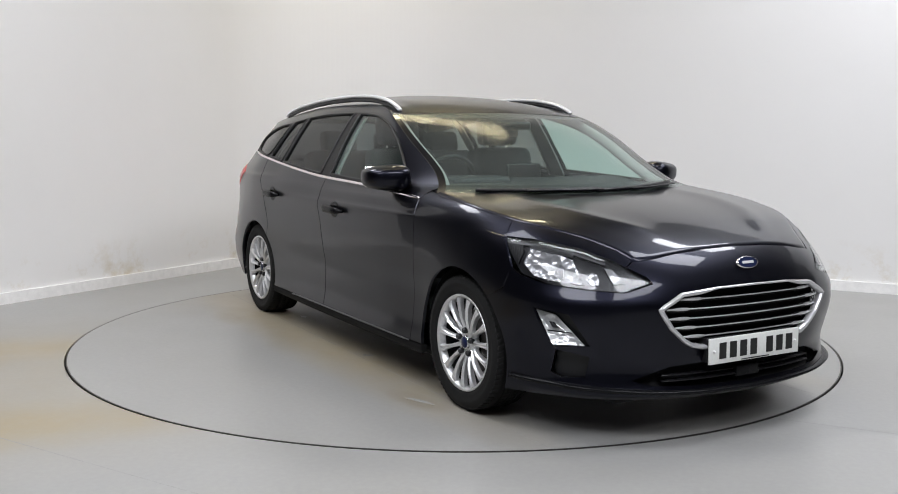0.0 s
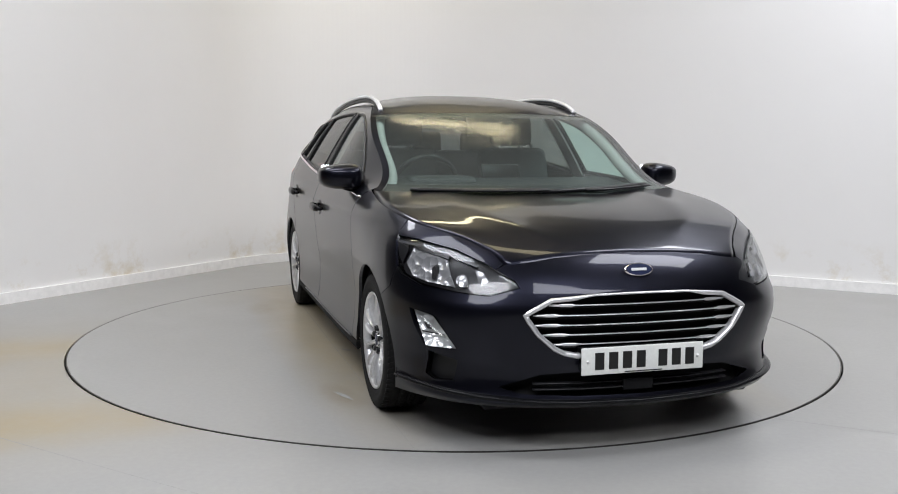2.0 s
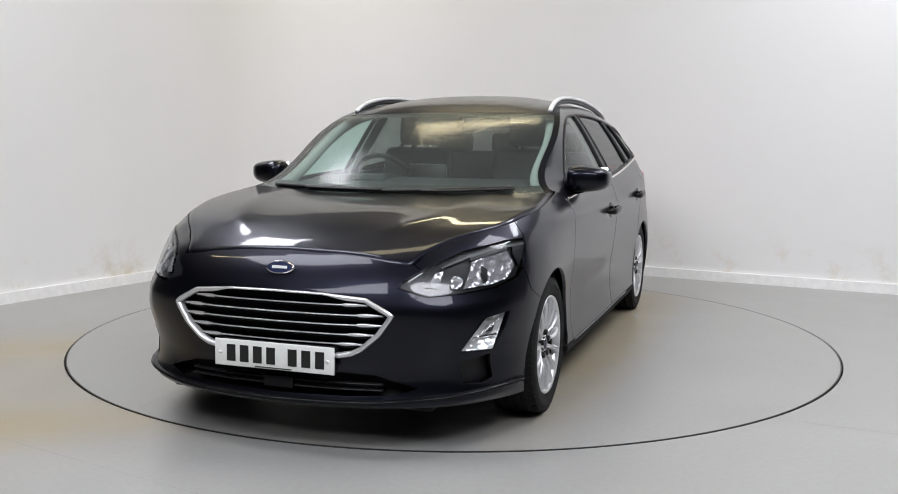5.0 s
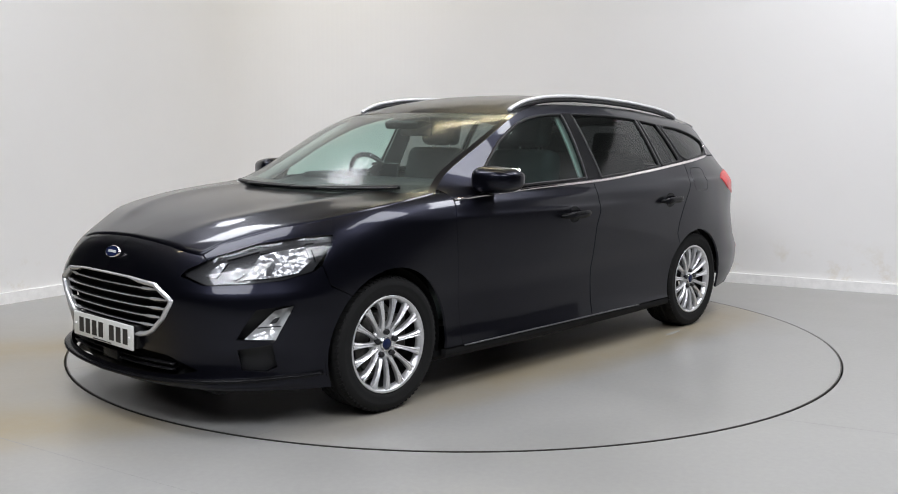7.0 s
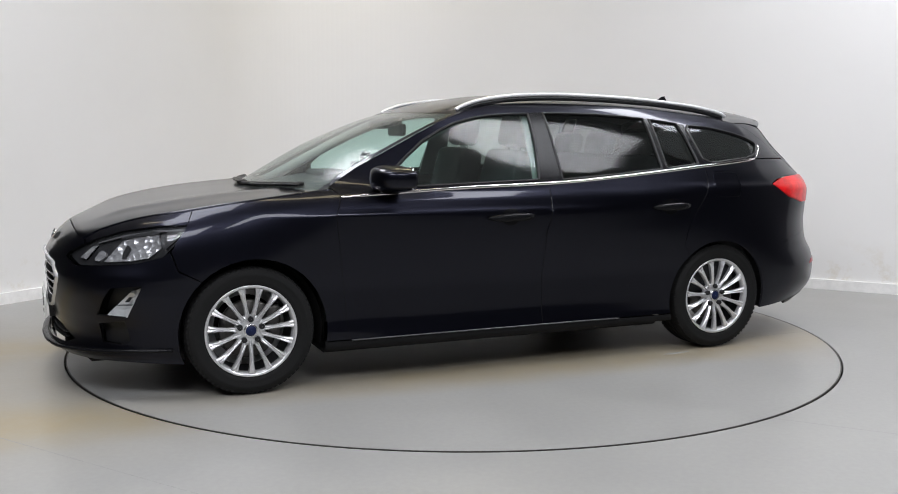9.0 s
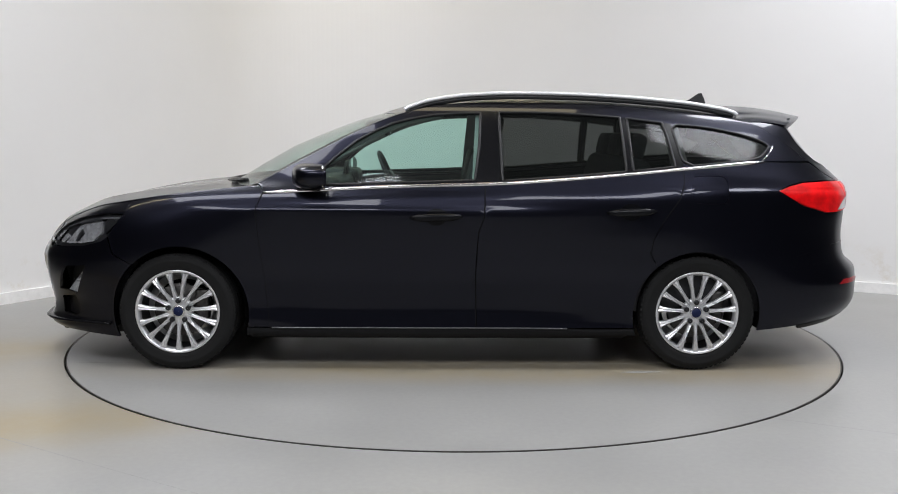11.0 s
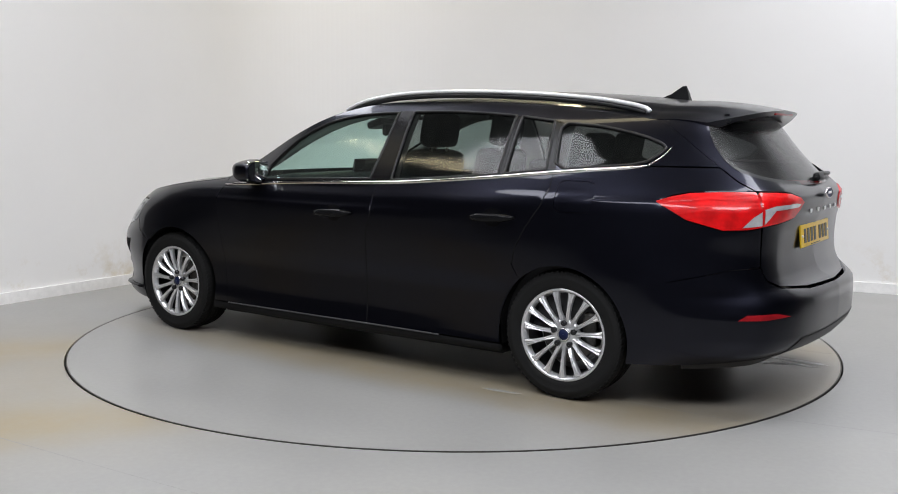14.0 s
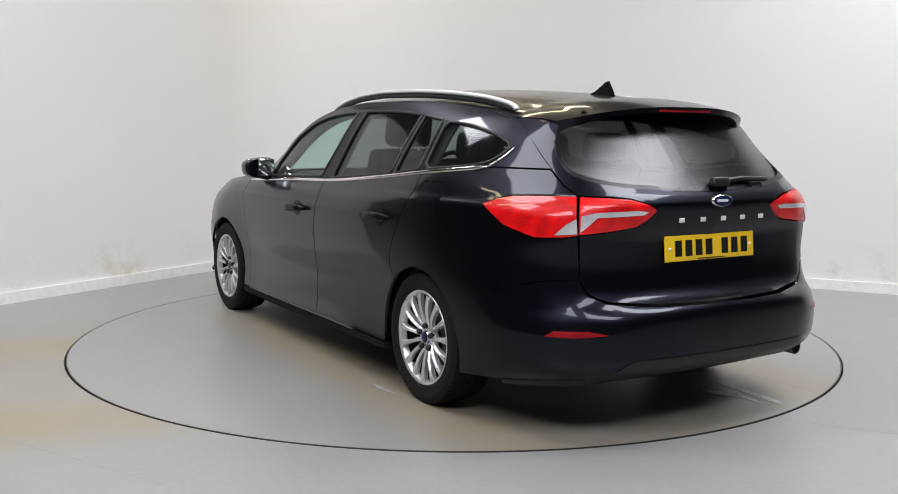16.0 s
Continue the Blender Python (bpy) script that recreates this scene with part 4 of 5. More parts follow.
for sgn in (1, -1):
    lamp_piece("reflector", REFL, .004, DEEP_RED, rear_bumper, sgn, .02, .008, "dark red reflector")
v, f = revolve([(.030, .0), (.034, .002), (.034, .14), (.030, .14), (.028, .01), (.001, .03)], 24)
exh = mesh_ob("exhaust_pipe", v, f, IRON, car, "dull steel exhaust tip")
exh.matrix_basis = pose(-2.245, -.575, .272, 0, 0, -90)

# side frame over the belt: pillars and cant rail, with openings for the glass
frame_o = [(1.905, .955), (1.925, .925)] + BELT[1:] + [(4.56, 1.093), (4.90, 1.091), (4.80, 1.15), (4.693, 1.214), (4.60, 1.27), (4.52, 1.30)] + ROOF_EDGE[::-1][:-1]
frames = both("side_frame", panel_mesh(frame_o, [FWIN, RWIN, RPANE, QWIN], .022, 0, .001, .016), PAINT, car)
for i, sgn in enumerate((1, -1)):
    for door, outlines, material, nm in ((front_doors[i], [FWIN], GREEN_GLASS, "door_window"), (rear_doors[i], [RWIN, RPANE], DARK_GLASS, "door_window"), (car, [QWIN], DARK_GLASS, "quarter_window")):
        for o in outlines:
            v, f, n = panel_mesh(o, (), .035, -.006, -.004, 0)
            if sgn < 0:
                v, f, n = mirrored(v, f, n)
            mesh_ob(nm, v, f, material, door, normals=n)
            # rubber seal round the opening
            q = grow(resample(o, .02), .002)
            p = skin(q[:, 0], q[:, 1], .0005) * [1, sgn, 1]
            v, f = tube_mesh(p, .008, .008, 6, True)
            mesh_ob("window_seal", v, f, TRIM, door)
    pil = panel_mesh([(3.055, 1.345), (3.145, 1.347), (3.152, .985), (3.022, .979)], (), .03, .003, .002, .006)
    v, f, n = pil if sgn > 0 else mirrored(*pil)
    mesh_ob("b_pillar_cover", v, f, GLOSS, front_doors[i], "gloss black pillar cover", normals=n)
    for door, o in ((rear_doors[i], [(3.794, 1.318), (3.832, 1.314), (3.842, 1.036), (3.798, 1.032)]), (rear_doors[i], [(4.008, 1.296), (4.062, 1.286), (4.082, 1.18), (4.104, 1.062), (4.050, 1.058), (4.028, 1.22)])):
        d = panel_mesh(o, (), .02, .003, .001, .006)
        v, f, n = d if sgn > 0 else mirrored(*d)
        mesh_ob("pillar_cover", v, f, GLOSS, door, "gloss black pillar cover", normals=n)
    # dark tubes added under the panel cuts so no bright specks leak through
    for cut in (B_CUT, R_CUT, [(1.926, .920), (1.892, .828), (1.912, .65), (1.933, .49), (1.958, .226)]):
        p = edge_curve(cut, 40)
        p[:, 1] -= .008
        v, f = tube_mesh(p * [1, sgn, 1], .0065, .005, 6)
        mesh_ob("gap_filler", v, f, MATT, car)
    p = edge_curve([(4.545, 1.0935), (4.612, 1.142), (4.636, 1.172)], 14)
    p[:, 1] += .003
    v, f = tube_mesh(p * [1, sgn, 1], .004, np.linspace(.006, .002, 14), 8)
    mesh_ob("strip_end", v, f, CHROME, car, "bright upturned end of the window strip")
    # bright strip along the belt
    path = edge_curve([(1.93, .920)] + BELT[1:] + [(4.545, 1.0935)], 90)
    path[:, 1] += .003
    v, f = tube_mesh(path * [1, sgn, 1], .006, np.r_[np.full(3, .006), np.full(84, .0095), [.007, .005, .002]], 8)
    mesh_ob("belt_strip", v, f, CHROME, car, "bright metal strip under the windows")
    # door handle, and a flat dark patch for the shade in its cup
    for door, (x0, x1, z) in ((front_doors[i], (.142, -.112, .804)), (rear_doors[i], (-.863, -1.104, .834))):
        xs = np.linspace(x0, x1, 17)
        y = np.array([skin(s_of_x(x, z), z)[0, 1] for x in xs])
        w = np.linspace(-1, 1, 17)
        out = .004 + .034 * (1 - np.abs(w) ** 5)
        v, f = tube_mesh(np.c_[xs, (y + out) * sgn, z + .004 * w], .014, .008 + .013 * (1 - np.abs(w) ** 4), 10)
        mesh_ob("door_handle", v, f, GLOSS, door)
        xm = (x0 + x1) / 2
        cup = soften([(s_of_x(xm + .06, z), z + .005), (s_of_x(xm + .03, z), z + .042), (s_of_x(xm - .03, z), z + .042), (s_of_x(xm - .06, z), z + .005), (s_of_x(xm - .035, z), z - .044), (s_of_x(xm + .035, z), z - .044)], 2)
        v, f, n = panel_mesh(cup, (), .015, .0015, 0, 0)
        if sgn < 0:
            v, f, n = mirrored(v, f, n)
        mesh_ob("handle_recess_shade", v, f, GLOSS, door, normals=n)


def door_mirror(sgn, door):
    """A rounded housing on a stalk, with the glass in its rear face."""
    bm = bmesh.new()
    bmesh.ops.create_uvsphere(bm, u_segments=28, v_segments=18, radius=1)
    for v in bm.verts:
        x, y, z = v.co
        q = lambda a, e: math.copysign(abs(a) ** e, a)
        x, y, z = q(x, .75), q(y, .62), q(z, .62)
        x = max(x, -.55) if x < 0 else x
        z *= 1 - .42 * (y * .5 + .5) * (1 if z > 0 else .35)
        v.co = Vector((.645 + x * .100 - .050 * y * .6, (.905 + y * .106) * sgn, 1.010 + z * .074 + .004 * y))
    if sgn < 0:
        bmesh.ops.reverse_faces(bm, faces=bm.faces[:])
    m = part("door_mirror", bm, PAINT, door, "gloss black door mirror")
    part("mirror_glass", rbox((.006, .170, .105), .002, 1, (.588, .905 * sgn, 1.010), (0, 0, 3 * sgn)), MIRROR, m)
    part("repeater", rbox((.05, .10, .008), .003, 2, (.675, .93 * sgn, .998), (0, 0, -14 * sgn)), SILVER_LENS, m)
    part("mirror_stalk", rbox((.10, .13, .035), .012, 3, (.655, .83 * sgn, .942), (14 * sgn, 0, 0)), GLOSS, m)
    return m


for i, sgn in enumerate((1, -1)):
    door_mirror(sgn, front_doors[i])
    v, f, n = panel_mesh([(2.10, .945), (2.206, .955), (2.208, 1.028), (2.14, .99)], (), .02, .003, 0, .005)
    if sgn < 0:
        v, f, n = mirrored(v, f, n)
    mesh_ob("mirror_sail", v, f, TRIM, front_doors[i], normals=n)

# windscreen, roof, rails
k = [q for q in ROOF_EDGE if q[0] <= SCREEN_TOP[0]]
E = edge_curve(k, 30)
vv = np.linspace(0, 1, 30)
wx = np.interp(vv, [0, .5, .8, 1], [.215, .225, .16, .10])
screen = span(E, wx, -.004 * (1 - vv) + .016 * vv, 49, 2.3)
W0, W1 = 1, 47
v, f = grid_mesh(screen[:, W0:W1 + 1])
mesh_ob("windscreen", v, [q[::-1] for q in f], SCREEN_GLASS, car, "green-tinted windscreen")
for a, b in ((0, W0), (W1, 48)):
    v, f = grid_mesh(screen[:, a:b + 1])
    mesh_ob("a_pillar", v, [q[::-1] for q in f], PAINT, car)
for a, b, c0, c1 in ((27, 30, W0, W1), (0, 4, W0, W1)):
    s2 = screen[a:b, c0:c1 + 1].copy()
    s2[..., 2] -= .004
    v, f = grid_mesh(s2)
    mesh_ob("screen_border", v, [q[::-1] for q in f], TRIM, car)
RE = edge_curve([SCREEN_TOP] + [q for q in ROOF_EDGE if q[0] > SCREEN_TOP[0] + .001], 50)
rx_ = np.interp(np.linspace(0, 1, 50), [0, .15, .8, 1], [.10, .03, 0, -.0])
roof_z = pchip([-1.75, -1.65, -1.3, -.9, -.5, -.2, 0, .1, .2, .32, .5], [1.392, 1.400, 1.434, 1.456, 1.463, 1.449, 1.424, 1.405, 1.381, 1.342, 1.28], RE[:, 0] + rx_)


def roof_ribs(u, v):
    a = np.abs(u)
    return -.006 * np.exp(-((a - .80) / .05) ** 2) * np.clip(v * 8, 0, 1)


roof = span(RE, rx_, roof_z - RE[:, 2], 49, 2.6, 1.0, roof_ribs)
v, f = grid_mesh(roof)
mesh_ob("roof", v, [q[::-1] for q in f], PAINT, car, "black roof panel")
lin = roof[2:-1, 2:-2].copy()
lin[..., 2] -= .035
v, f = grid_mesh(lin)
mesh_ob("headlining", v, f, LINING, car)
for sgn in (1, -1):
    x = np.array([.185, .165, .09, .016, -.139, -.293, -.447, -.754, -1.06, -1.365, -1.54, -1.60, -1.615])
    z = np.array([1.352, 1.366, 1.394, 1.412, 1.434, 1.443, 1.447, 1.442, 1.426, 1.398, 1.368, 1.350, 1.335])
    y = np.array([.588, .587, .583, .578, .572, .568, .566, .564, .560, .556, .556, .557, .558])
    g = np.linspace(0, 12, 70)
    p = np.c_[np.interp(g, range(13), x), np.interp(g, range(13), y) * sgn, np.interp(g, range(13), z)]
    for _ in range(3):
        p[1:-1] = (p[:-2] + 2 * p[1:-1] + p[2:]) / 4
    v, f = tube_mesh(p, .013, .011, 10)
    rail = mesh_ob("roof_rail", v, f, RAIL, car, "satin silver roof rail")
    p2 = p[6:-6].copy()
    p2[:, 2] -= .022
    v, f = tube_mesh(p2, .008, .012, 8)
    mesh_ob("rail_base", v, f, TRIM, rail)

# spoiler over the rear window, with the high brake light
E0 = roof[-1]
u = np.linspace(-1, 1, len(E0))
tip = np.c_[-2.085 + .20 * np.abs(u) ** 3.0, u * .548, 1.346 - .062 * np.abs(u) ** 2.6]
rows = []
for t in np.linspace(0, 1, 12):
    q = E0 * (1 - t) + tip * t
    q[:, 2] += .014 * math.sin(math.pi * t) * (1 - .5 * np.abs(u) ** 2)
    rows.append(q)
top = np.array(rows)
bot = top.copy()
bot[..., 2] -= np.interp(np.linspace(0, 1, 12), [0, .75, 1], [.05, .055, .022])[:, None] + .036 * np.abs(u) ** 10
bot[-1, :, 0] += .02
r, c = top.shape[:2]
N = r * c
edge = [(0, j) for j in range(c)] + [(i, c - 1) for i in range(1, r)] + [(r - 1, j) for j in range(c - 2, -1, -1)] + [(i, 0) for i in range(r - 2, 0, -1)]
rim_t, rim_b = np.array([top[q] for q in edge]), np.array([bot[q] for q in edge])
v = np.vstack([top.reshape(-1, 3), bot.reshape(-1, 3), rim_t, rim_b])
f = [(i * c + j, (i + 1) * c + j, (i + 1) * c + j + 1, i * c + j + 1) for i in range(r - 1) for j in range(c - 1)]
f += [tuple(N + k for k in q[::-1]) for q in f]
m = len(edge)
f += [(2 * N + (i + 1) % m, 2 * N + i, 2 * N + m + i, 2 * N + m + (i + 1) % m) for i in range(m)]
spoiler = mesh_ob("spoiler", v, [q[::-1] for q in f], PAINT, car, "black roof spoiler")
part("brake_light", rbox((.012, .30, .012), .004, 2, (-2.068, 0, 1.330)), DEEP_RED, spoiler, "narrow red high brake light")
bm = bmesh.new()
prof = [(-1.44, 1.412), (-1.50, 1.435), (-1.555, 1.474), (-1.575, 1.477), (-1.590, 1.440), (-1.60, 1.402)]
vs = []
for sgn in (1, -1):
    vs.append([bm.verts.new((x, sgn * (.022 * (1 - (z - 1.40) / .09)), z)) for x, z in prof])
for i in range(len(prof) - 1):
    bm.faces.new((vs[0][i], vs[1][i], vs[1][i + 1], vs[0][i + 1]))
bm.faces.new(vs[0])
bm.faces.new(vs[1][::-1])
bmesh.ops.recalc_face_normals(bm, faces=bm.faces[:])
part("aerial", bm, GLOSS, car, "black shark-fin aerial", smooth=False)

# cowl and wipers
cow = np.array([bonnet_grid[-1, ::2] + [.03, 0, -.03], bonnet_grid[-1, ::2] + [-.06, 0, -.028], np.array([q for q in screen[0][::1][np.linspace(0, 48, 31).astype(int)]]) + [-.03, 0, .0]])
v, f = grid_mesh(cow)
mesh_ob("cowl", v, f, MATT, car)


def on_screen(u, v, lift=.012):
    i, j = v * 29, (u + 1) / 2 * 48
    i0, j0 = min(int(i), 28), min(int(j), 47)
    a, b = i - i0, j - j0
    q = (screen[i0, j0] * (1 - a) * (1 - b) + screen[i0 + 1, j0] * a * (1 - b) + screen[i0, j0 + 1] * (1 - a) * b + screen[i0 + 1, j0 + 1] * a * b)
    return q + np.array([.6, 0, .8]) * lift


for (u0, v0, u1, v1) in ((-.80, .02, .02, .02), (-.02, .0, .80, .06)):
    p = np.array([on_screen(u0 + (u1 - u0) * t, v0 + (v1 - v0) * t, .010) for t in np.linspace(0, 1, 16)])
    v, f = tube_mesh(p, .013, .010, 8)
    w = mesh_ob("windscreen_wiper", v, f, TRIM, car, "black wiper parked on the windscreen")
    p = np.array([on_screen(u0 + (u1 - u0) * t, max(0, v0 + (v1 - v0) * t - .03), .018) for t in np.linspace(.35, 1, 10)])
    v, f = tube_mesh(p, .011, .006, 8)
    mesh_ob("wiper_arm", v, f, TRIM, w)
p = np.array([skin(s_of_y(y, z, True), z, .022)[0] * [1, -1, 1] for y, z in ((.0, 1.028), (.10, 1.038), (.20, 1.045), (.36, 1.04))])
v, f = tube_mesh(p, .014, .011, 8)
rw = mesh_ob("rear_wiper", v, f, TRIM, tailgate, "black rear wiper")
part("wiper_hub", rbox((.03, .10, .04), .012, 3, (-2.235, -.05, 1.035), (0, 20, 0)), TRIM, tailgate)


# badges, plates and writing bars
def oval(name, parent, at, tilt, ry, rz, back):
    n = 40
    v, f = [], []
    for k, (sy, dxx) in enumerate(((1.0, 0), (1.0, .005), (.88, .008), (.86, .006), (.0, .006))):
        for i in range(n):
            a = 2 * math.pi * i / n
            v.append((dxx, math.cos(a) * ry * sy, math.sin(a) * rz * sy))
    for k in range(2):
        f += [(k * n + i, k * n + (i + 1) % n, (k + 1) * n + (i + 1) % n, (k + 1) * n + i) for i in range(n)]
    ob = mesh_ob(name, v[:3 * n], f, CHROME, parent, "oval badge with a bright rim")
    vv = [v[3 * n + i] for i in range(n)] + [(.007, 0, 0)]
    mesh_ob("enamel", vv, [(i, (i + 1) % n, n) for i in range(n)], BLUE, ob, "dark blue enamel", smooth=False)
    part("badge_bar", rbox((.003, ry * 1.05, rz * .42), .0012, 1, (.0070, 0, 0)), RAIL, ob, smooth=False)
    ob.matrix_basis = pose(*at, 0, tilt, 180 if back else 0)
    return ob


oval("badge", car, (2.168, 0, .708), -24, .062, .027, False)
oval("badge", tailgate, (-2.294, 0, .962), -4, .060, .025, True)


def plate(at, tilt, back, material, label):
    ob = part("number_plate", rbox((.008, .52, .106), .003, 2), material, car, label)
    x = -.205
    for k in range(7):
        if k == 4:
            x += .035
        w = .038
        part("character_bar", rbox((.002, w, .066), .0, 1, (.0048, x + w / 2, 0)), INK, ob, smooth=False)
        x += .0585
    part("maker_bar", rbox((.002, .16, .004), .0, 1, (.0048, .0, -.0465)), INK, ob, smooth=False)
    for y in (-.235, .235):
        v, f = revolve([(.006, .0), (.006, .004), (.001, .006)], 12)
        s = mesh_ob("screw", v[:, [1, 0, 2]] + [.004, y, 0], f, SKIRT, ob)
    ob.matrix_basis = pose(*at, 0, tilt, 180 if back else 0)
    return ob


plate((2.230, 0, .370), -1, False, PLATE_W, "white front number plate with seven dark bars")
plate((-2.240, 0, .767), -5, True, PLATE_Y, "yellow rear number plate with seven dark bars")
part("plate_holder", rbox((.05, .50, .10), .006, 2, (2.186, 0, .370)), TRIM, car)
for k in range(5):
    y = .195 - k * .1175
    x = skin(s_of_y(abs(y), .886, True), .886)[0, 0]
    part("letter_bar", rbox((.005, .030, .019), .002, 1, (x - .004, y, .886)), RAIL, tailgate, "small chrome bar", smooth=False)


# wheels
def build_wheel(at, turn):
    rim_p = [(.150, -.165), (.192, -.16), (.196, -.03), (.205, -.008), (.2165, .000), (.2185, -.006), (.2185, -.02), (.203, -.026)]
    v, f = revolve(rim_p[::-1], 72)
    wheel = mesh_ob("wheel", v, f, ALLOY, car, "black tyre on a silver multi-spoke alloy wheel")
    tp = [(.212, -.19), (.235, -.205), (.275, -.207), (.292, -.198), (.300, -.180), (.302, -.155), (.302, -.150), (.296, -.149), (.296, -.142), (.302, -.141), (.303, -.112), (.297, -.111), (.297, -.103), (.303, -.102), (.303, -.072),
          (.297, -.071), (.297, -.063), (.303, -.062), (.302, -.035), (.300, -.022), (.294, -.006), (.285, .000), (.270, .0045), (.262, .005), (.258, .003), (.240, .004), (.226, .000), (.2175, -.006), (.214, -.02)]
    v, f = revolve(tp, 96)
    mesh_ob("tyre", v, [q[::-1] for q in f], RUBBER, wheel, "black rubber tyre")
    # tread blocks on the shoulders
    tv, tf = [], []
    for i in range(72):
        a = 2 * math.pi * i / 72
        for (y0, y1) in ((-.030, -.004), (-.098, -.076), (-.138, -.116), (-.200, -.165)):
            b = len(tv)
            for yy in (y0, y1):
                for da in (.012, .058):
                    sk = a + da + (yy - y0) * 1.2
                    r = .3035 if -.19 < yy < -.015 else .297
                    for rr in (r - .008, r + .0012):
                        tv.append((rr * math.cos(sk), yy, rr * math.sin(sk)))
            tf += [(b + 1, b + 3, b + 7, b + 5), (b, b + 1, b + 5, b + 4), (b + 2, b + 6, b + 7, b + 3), (b, b + 2, b + 3, b + 1), (b + 4, b + 5, b + 7, b + 6)]
    tagged(mesh_ob("tread", tv, tf, RUBBER, wheel, smooth=False), kind="stuff")
    sp = []
    sections = [(.036, .0075, -.034, .018), (.070, .0105, -.024, .022), (.110, .0085, -.012, .020), (.150, .0098, -.007, .022), (.180, .0128, -.006, .022), (.203, .0190, -.008, .018)]
    for r, w, y, d in sections:
        sp += [(r, y - d, -w), (r, y - .003, -w * .95), (r, y + .003, -w * .45), (r, y - .001, 0), (r, y + .003, w * .45), (r, y - .003, w * .95), (r, y - d, w)]
    sf = [(i * 7 + j, i * 7 + j + 1, (i + 1) * 7 + j + 1, (i + 1) * 7 + j) for i in range(5) for j in range(6)]
    first = None
    for i in range(15):
        if first is None:
            first = mesh_ob("spoke", sp, sf, ALLOY, wheel, smooth=False)
            ob = first
        else:
            ob = new("spoke", first.data)
            ob.parent = wheel
        ob.matrix_basis = pose(0, 0, 0, 0, 90 + 24 * i, 0)
    v, f = revolve([(.001, -.028), (.030, -.028), (.060, -.030), (.072, -.034), (.075, -.05)][::-1], 40)
    mesh_ob("hub", v, f, ALLOY, wheel)
    v, f = revolve([(.001, -.016), (.024, -.017), (.0255, -.019)][::-1], 28)
    cap = mesh_ob("centre_cap", v, f, BLUE, wheel, "dark blue centre cap")
    v, f = revolve([(.0255, -.017), (.030, -.016), (.032, -.022), (.032, -.03)][::-1], 28)
    mesh_ob("cap_ring", v, f, SATIN, wheel)
    nut = None
    for i in range(5):
        a = radians(90 + 72 * i)
        if nut is None:
            v, f = revolve([(.001, -.009), (.010, -.009), (.0135, -.014), (.0135, -.034)][::-1], 12)
            nut = ob = mesh_ob("wheel_nut", v, f, NUT, wheel, smooth=False)
        else:
            ob = new("wheel_nut", nut.data)
            ob.parent = wheel
        ob.matrix_basis = pose(.054 * math.cos(a), 0, .054 * math.sin(a))
    v, f = revolve([(.191, -.158), (.1945, -.034)], 72)
    mesh_ob("rim_barrel", v, f, NUT, wheel, "dark inside of the rim")
    v, f = revolve([(.06, -.075), (.135, -.075), (.14, -.08), (.14, -.10), (.06, -.10)][::-1], 40)
    mesh_ob("brake_disc", v, f, IRON, wheel, "worn iron brake disc")
    part("brake_caliper", rbox((.07, .07, .16), .015, 2, (-.115, -.085, .03)), IRON, wheel)
    wheel.matrix_basis = pose(*at, 0, 0, 180 if turn else 0)
    return wheel


for x in (1.35, -1.35):
    for sgn in (1, -1):
        w = build_wheel((x, sgn * .882, .303), sgn < 0)
        a = np.linspace(-.25, math.pi + .25, 30)
        P = np.array([[(x + .345 * math.cos(t), y * sgn, .30 + .345 * math.sin(t)) for t in a] for y in (.855, .80, .62)])
        v, f = grid_mesh(P)
        mesh_ob("arch_liner", v, f, MATT, car)
        P = np.array([[(x + r * math.cos(t), .62 * sgn, .30 + r * math.sin(t)) for t in a] for r in (.345, .02)])
        v, f = grid_mesh(P)
        mesh_ob("arch_back", v, f, MATT, car)
part("underbody", rbox((2.0, 1.62, .05), .02, 1, (0, 0, .175)), MATT, car)
part("underbody", rbox((.62, 1.2, .05), .02, 1, (1.75, 0, .18)), MATT, car)
part("underbody", rbox((.62, 1.2, .05), .02, 1, (-1.85, 0, .26)), MATT, car)
part("bulkhead", rbox((.04, 1.5, .70), .01, 1, (.98, 0, .55)), MATT, car)
part("bulkhead", rbox((1.05, 1.2, .03), .01, 1, (1.5, 0, .62)), MATT, car)

# cabin
dash = part("dashboard", rbox((.42, 1.34, .26), .07, 4, (.72, 0, .84), (0, 8, 0)), DASH, car, "dark grained dashboard")
part("instrument_hood", rbox((.22, .36, .10), .04, 3, (.60, -.36, .955)), DASH, car)
part("screen_display", rbox((.02, .22, .13), .012, 2, (.55, 0, 1.0), (0, -12, 0)), GLOSS, car)
a = np.arange(40) * 2 * np.pi / 40
ringp = np.c_[.30 + np.sin(a) * .19 * .38, -.36 + np.cos(a) * .185, .93 + np.sin(a) * .185 * .92]
v, f = tube_mesh(ringp, .015, .015, 8, True)
sw = mesh_ob("steering_wheel", v, f, TRIM, car, "black steering wheel on the right-hand side")
part("wheel_boss", rbox((.06, .16, .12), .03, 3, (.30, -.36, .93), (0, 22, 0)), TRIM, sw)
for yy in (-.11, .11):
    part("wheel_spoke", rbox((.02, .10, .03), .008, 2, (.30, -.36 + yy, .93), (0, 22, 0)), SATIN, sw)


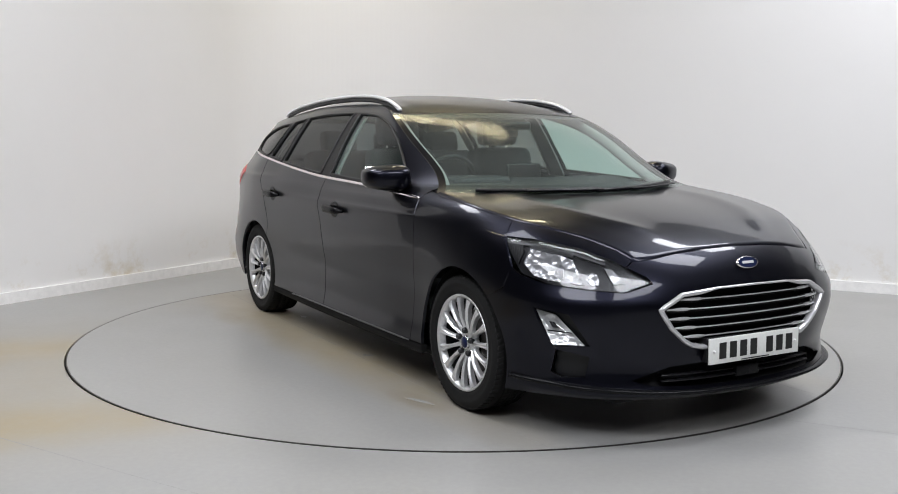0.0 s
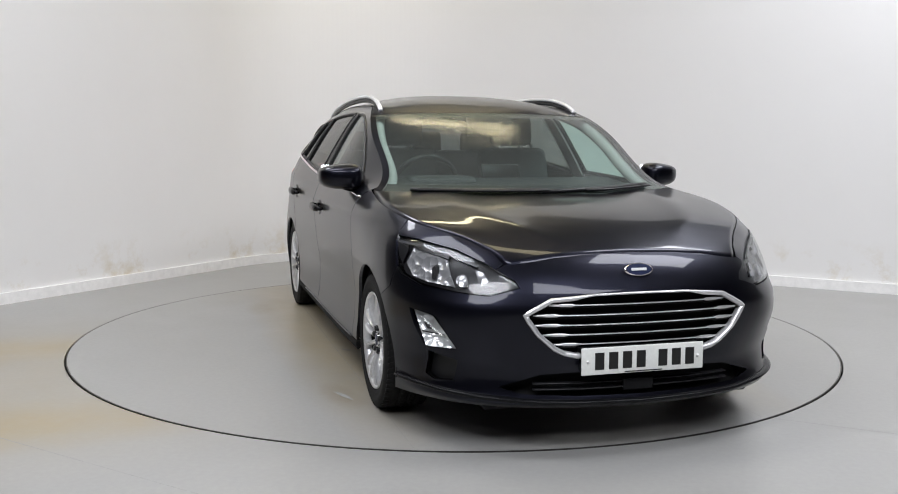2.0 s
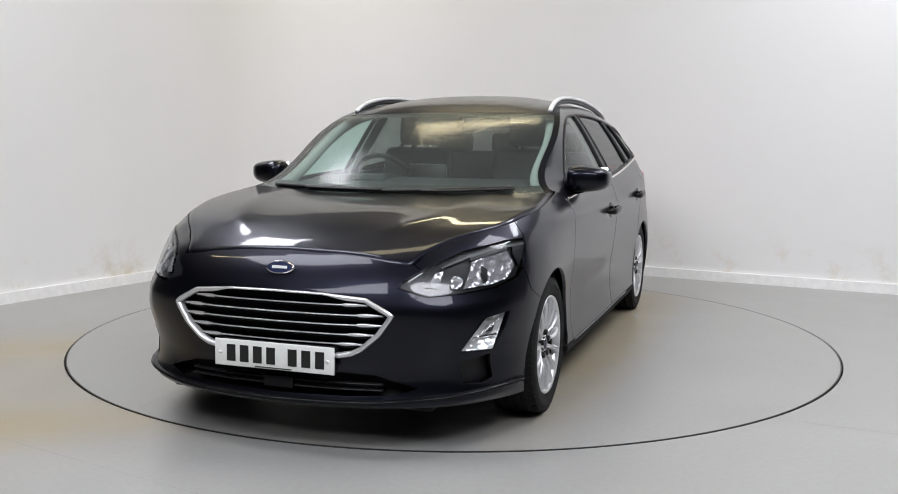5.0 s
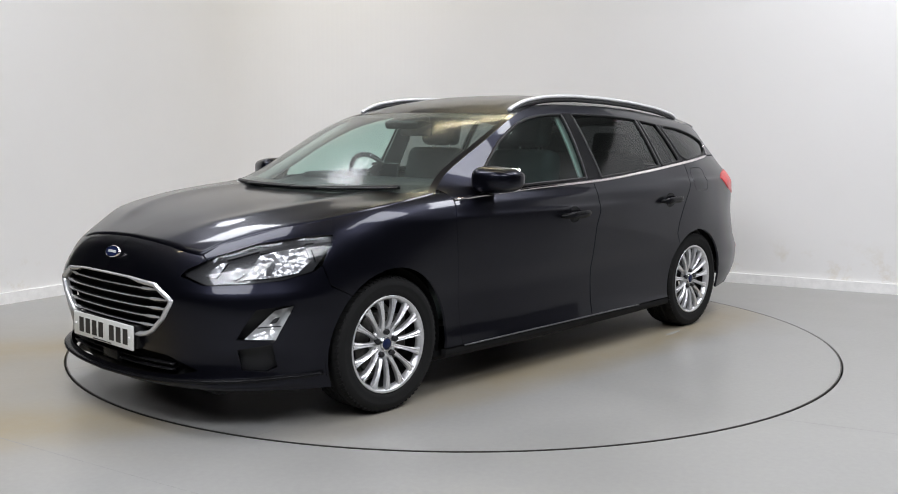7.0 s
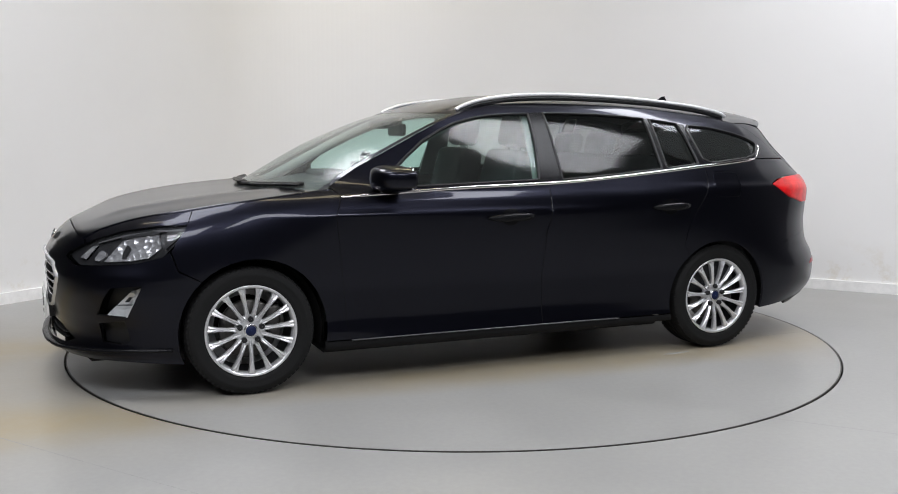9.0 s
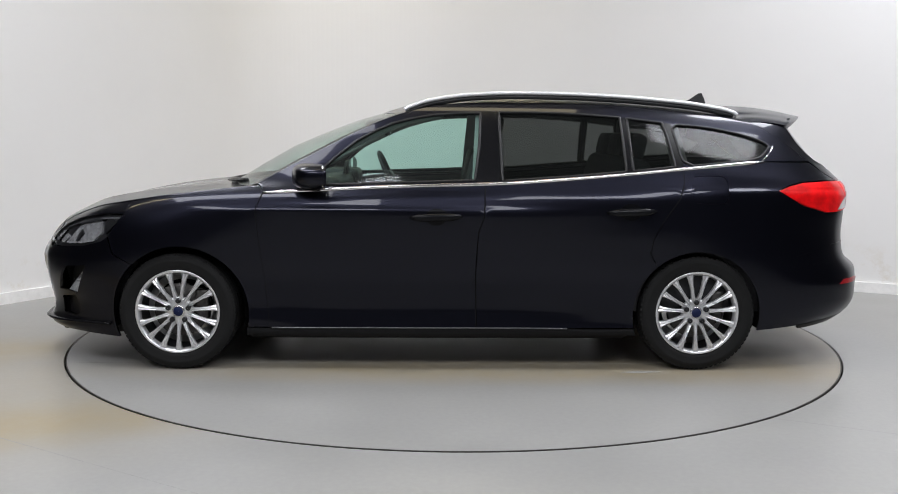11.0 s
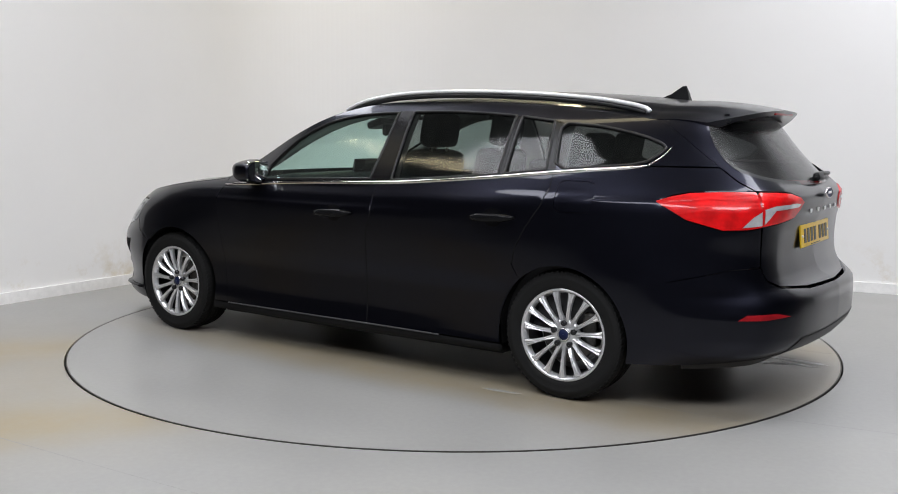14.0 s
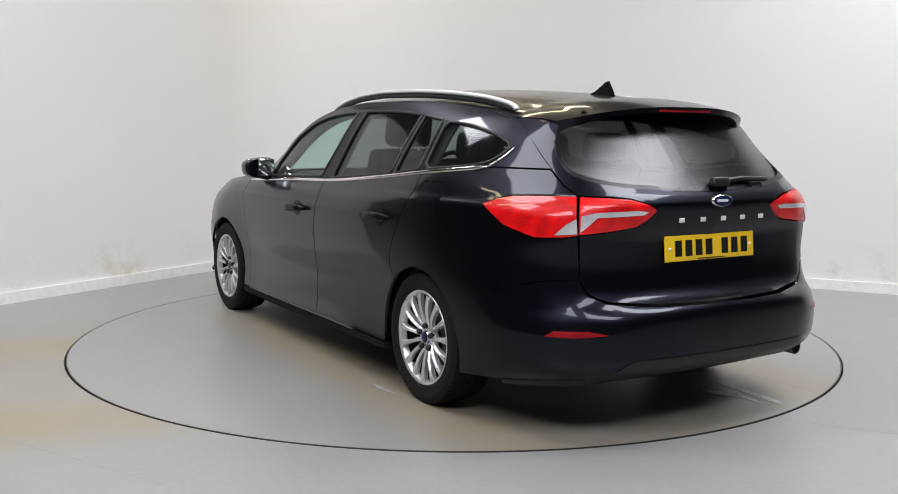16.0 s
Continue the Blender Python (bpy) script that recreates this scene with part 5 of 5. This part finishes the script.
def build_seat(x, y, back_w, z0=.50):
    s = part("seat", rbox((.52, .52, .16), .06, 4, (x, y, z0)), CLOTH, car, "charcoal cloth seat with a headrest")
    part("backrest", rbox((.15, back_w, .62), .06, 4, (x - .30, y, z0 + .33), (0, -14, 0), (1, .86)), CLOTH, s)
    part("headrest", rbox((.11, .27, .19), .05, 4, (x - .395, y, z0 + .745), (0, -10, 0)), CLOTH, s)
    for d in (-.07, .07):
        part("headrest_post", rbox((.012, .012, .10), .004, 1, (x - .385, y + d, z0 + .62), (0, -10, 0)), RAIL, s)
    return s


for y in (-.36, .36):
    build_seat(.10, y, .50)
bench = part("rear_bench", rbox((.50, 1.28, .16), .06, 4, (-.72, 0, .50)), CLOTH, car, "charcoal cloth rear bench")
part("backrest", rbox((.15, 1.28, .58), .06, 4, (-1.0, 0, .82), (0, -18, 0)), CLOTH, bench)
for y in (-.40, 0, .40):
    part("headrest", rbox((.10, .25, .15), .045, 4, (-1.09, y, 1.16), (0, -12, 0)), CLOTH, bench)
part("boot_floor", rbox((.95, 1.2, .04), .01, 1, (-1.62, 0, .62)), DASH, car)
part("cabin_floor", rbox((2.1, 1.4, .04), .01, 1, (-.05, 0, .30)), DASH, car)
part("interior_mirror", rbox((.03, .24, .07), .02, 3, (.30, 0, 1.245)), TRIM, car, "black interior mirror")
part("camera_housing", rbox((.12, .26, .045), .018, 3, (.37, 0, 1.285), (0, 17, 0)), TRIM, car)
for i, sgn in enumerate((1, -1)):
    # inner faces of doors and pillars
    v, f, n = panel_mesh(between(below(BELT, .02), 1.95, 4.6) + [(4.6, .30), (1.95, .30)], (), .08, -.09, 0, 0)
    if sgn < 0:
        v, f, n = mirrored(v, f, n)
    mesh_ob("door_lining", v, f, DASH, car)
    for o in ([(3.03, 1.36), (3.16, 1.36), (3.17, .95), (3.0, .95)], [(4.02, 1.33), (4.10, 1.33), (4.14, 1.02), (4.05, 1.02)]):
        v, f, n = panel_mesh(o, (), .05, -.035, 0, .01)
        if sgn < 0:
            v, f, n = mirrored(v, f, n)
        mesh_ob("pillar_trim", v, f, BEIGE, car)
    path = edge_curve([q for q in ROOF_EDGE if q[0] < 2.9], 30) + [-.035, -.050, -.03]
    v, f = tube_mesh(path * [1, sgn, 1], .034, .03, 8)
    mesh_ob("pillar_trim", v, f, BEIGE, car)


# ---- what moves ----
def motions():
    walk(car, [(t, pose(0, 0, 0, 0, 0, a) @ pose(*CAR_AT, 0.002)) for t, a in TURN])
    walk(turntable, [(t, pose(0, 0, 0, 0, 0, a)) for t, a in TURN])


motions()
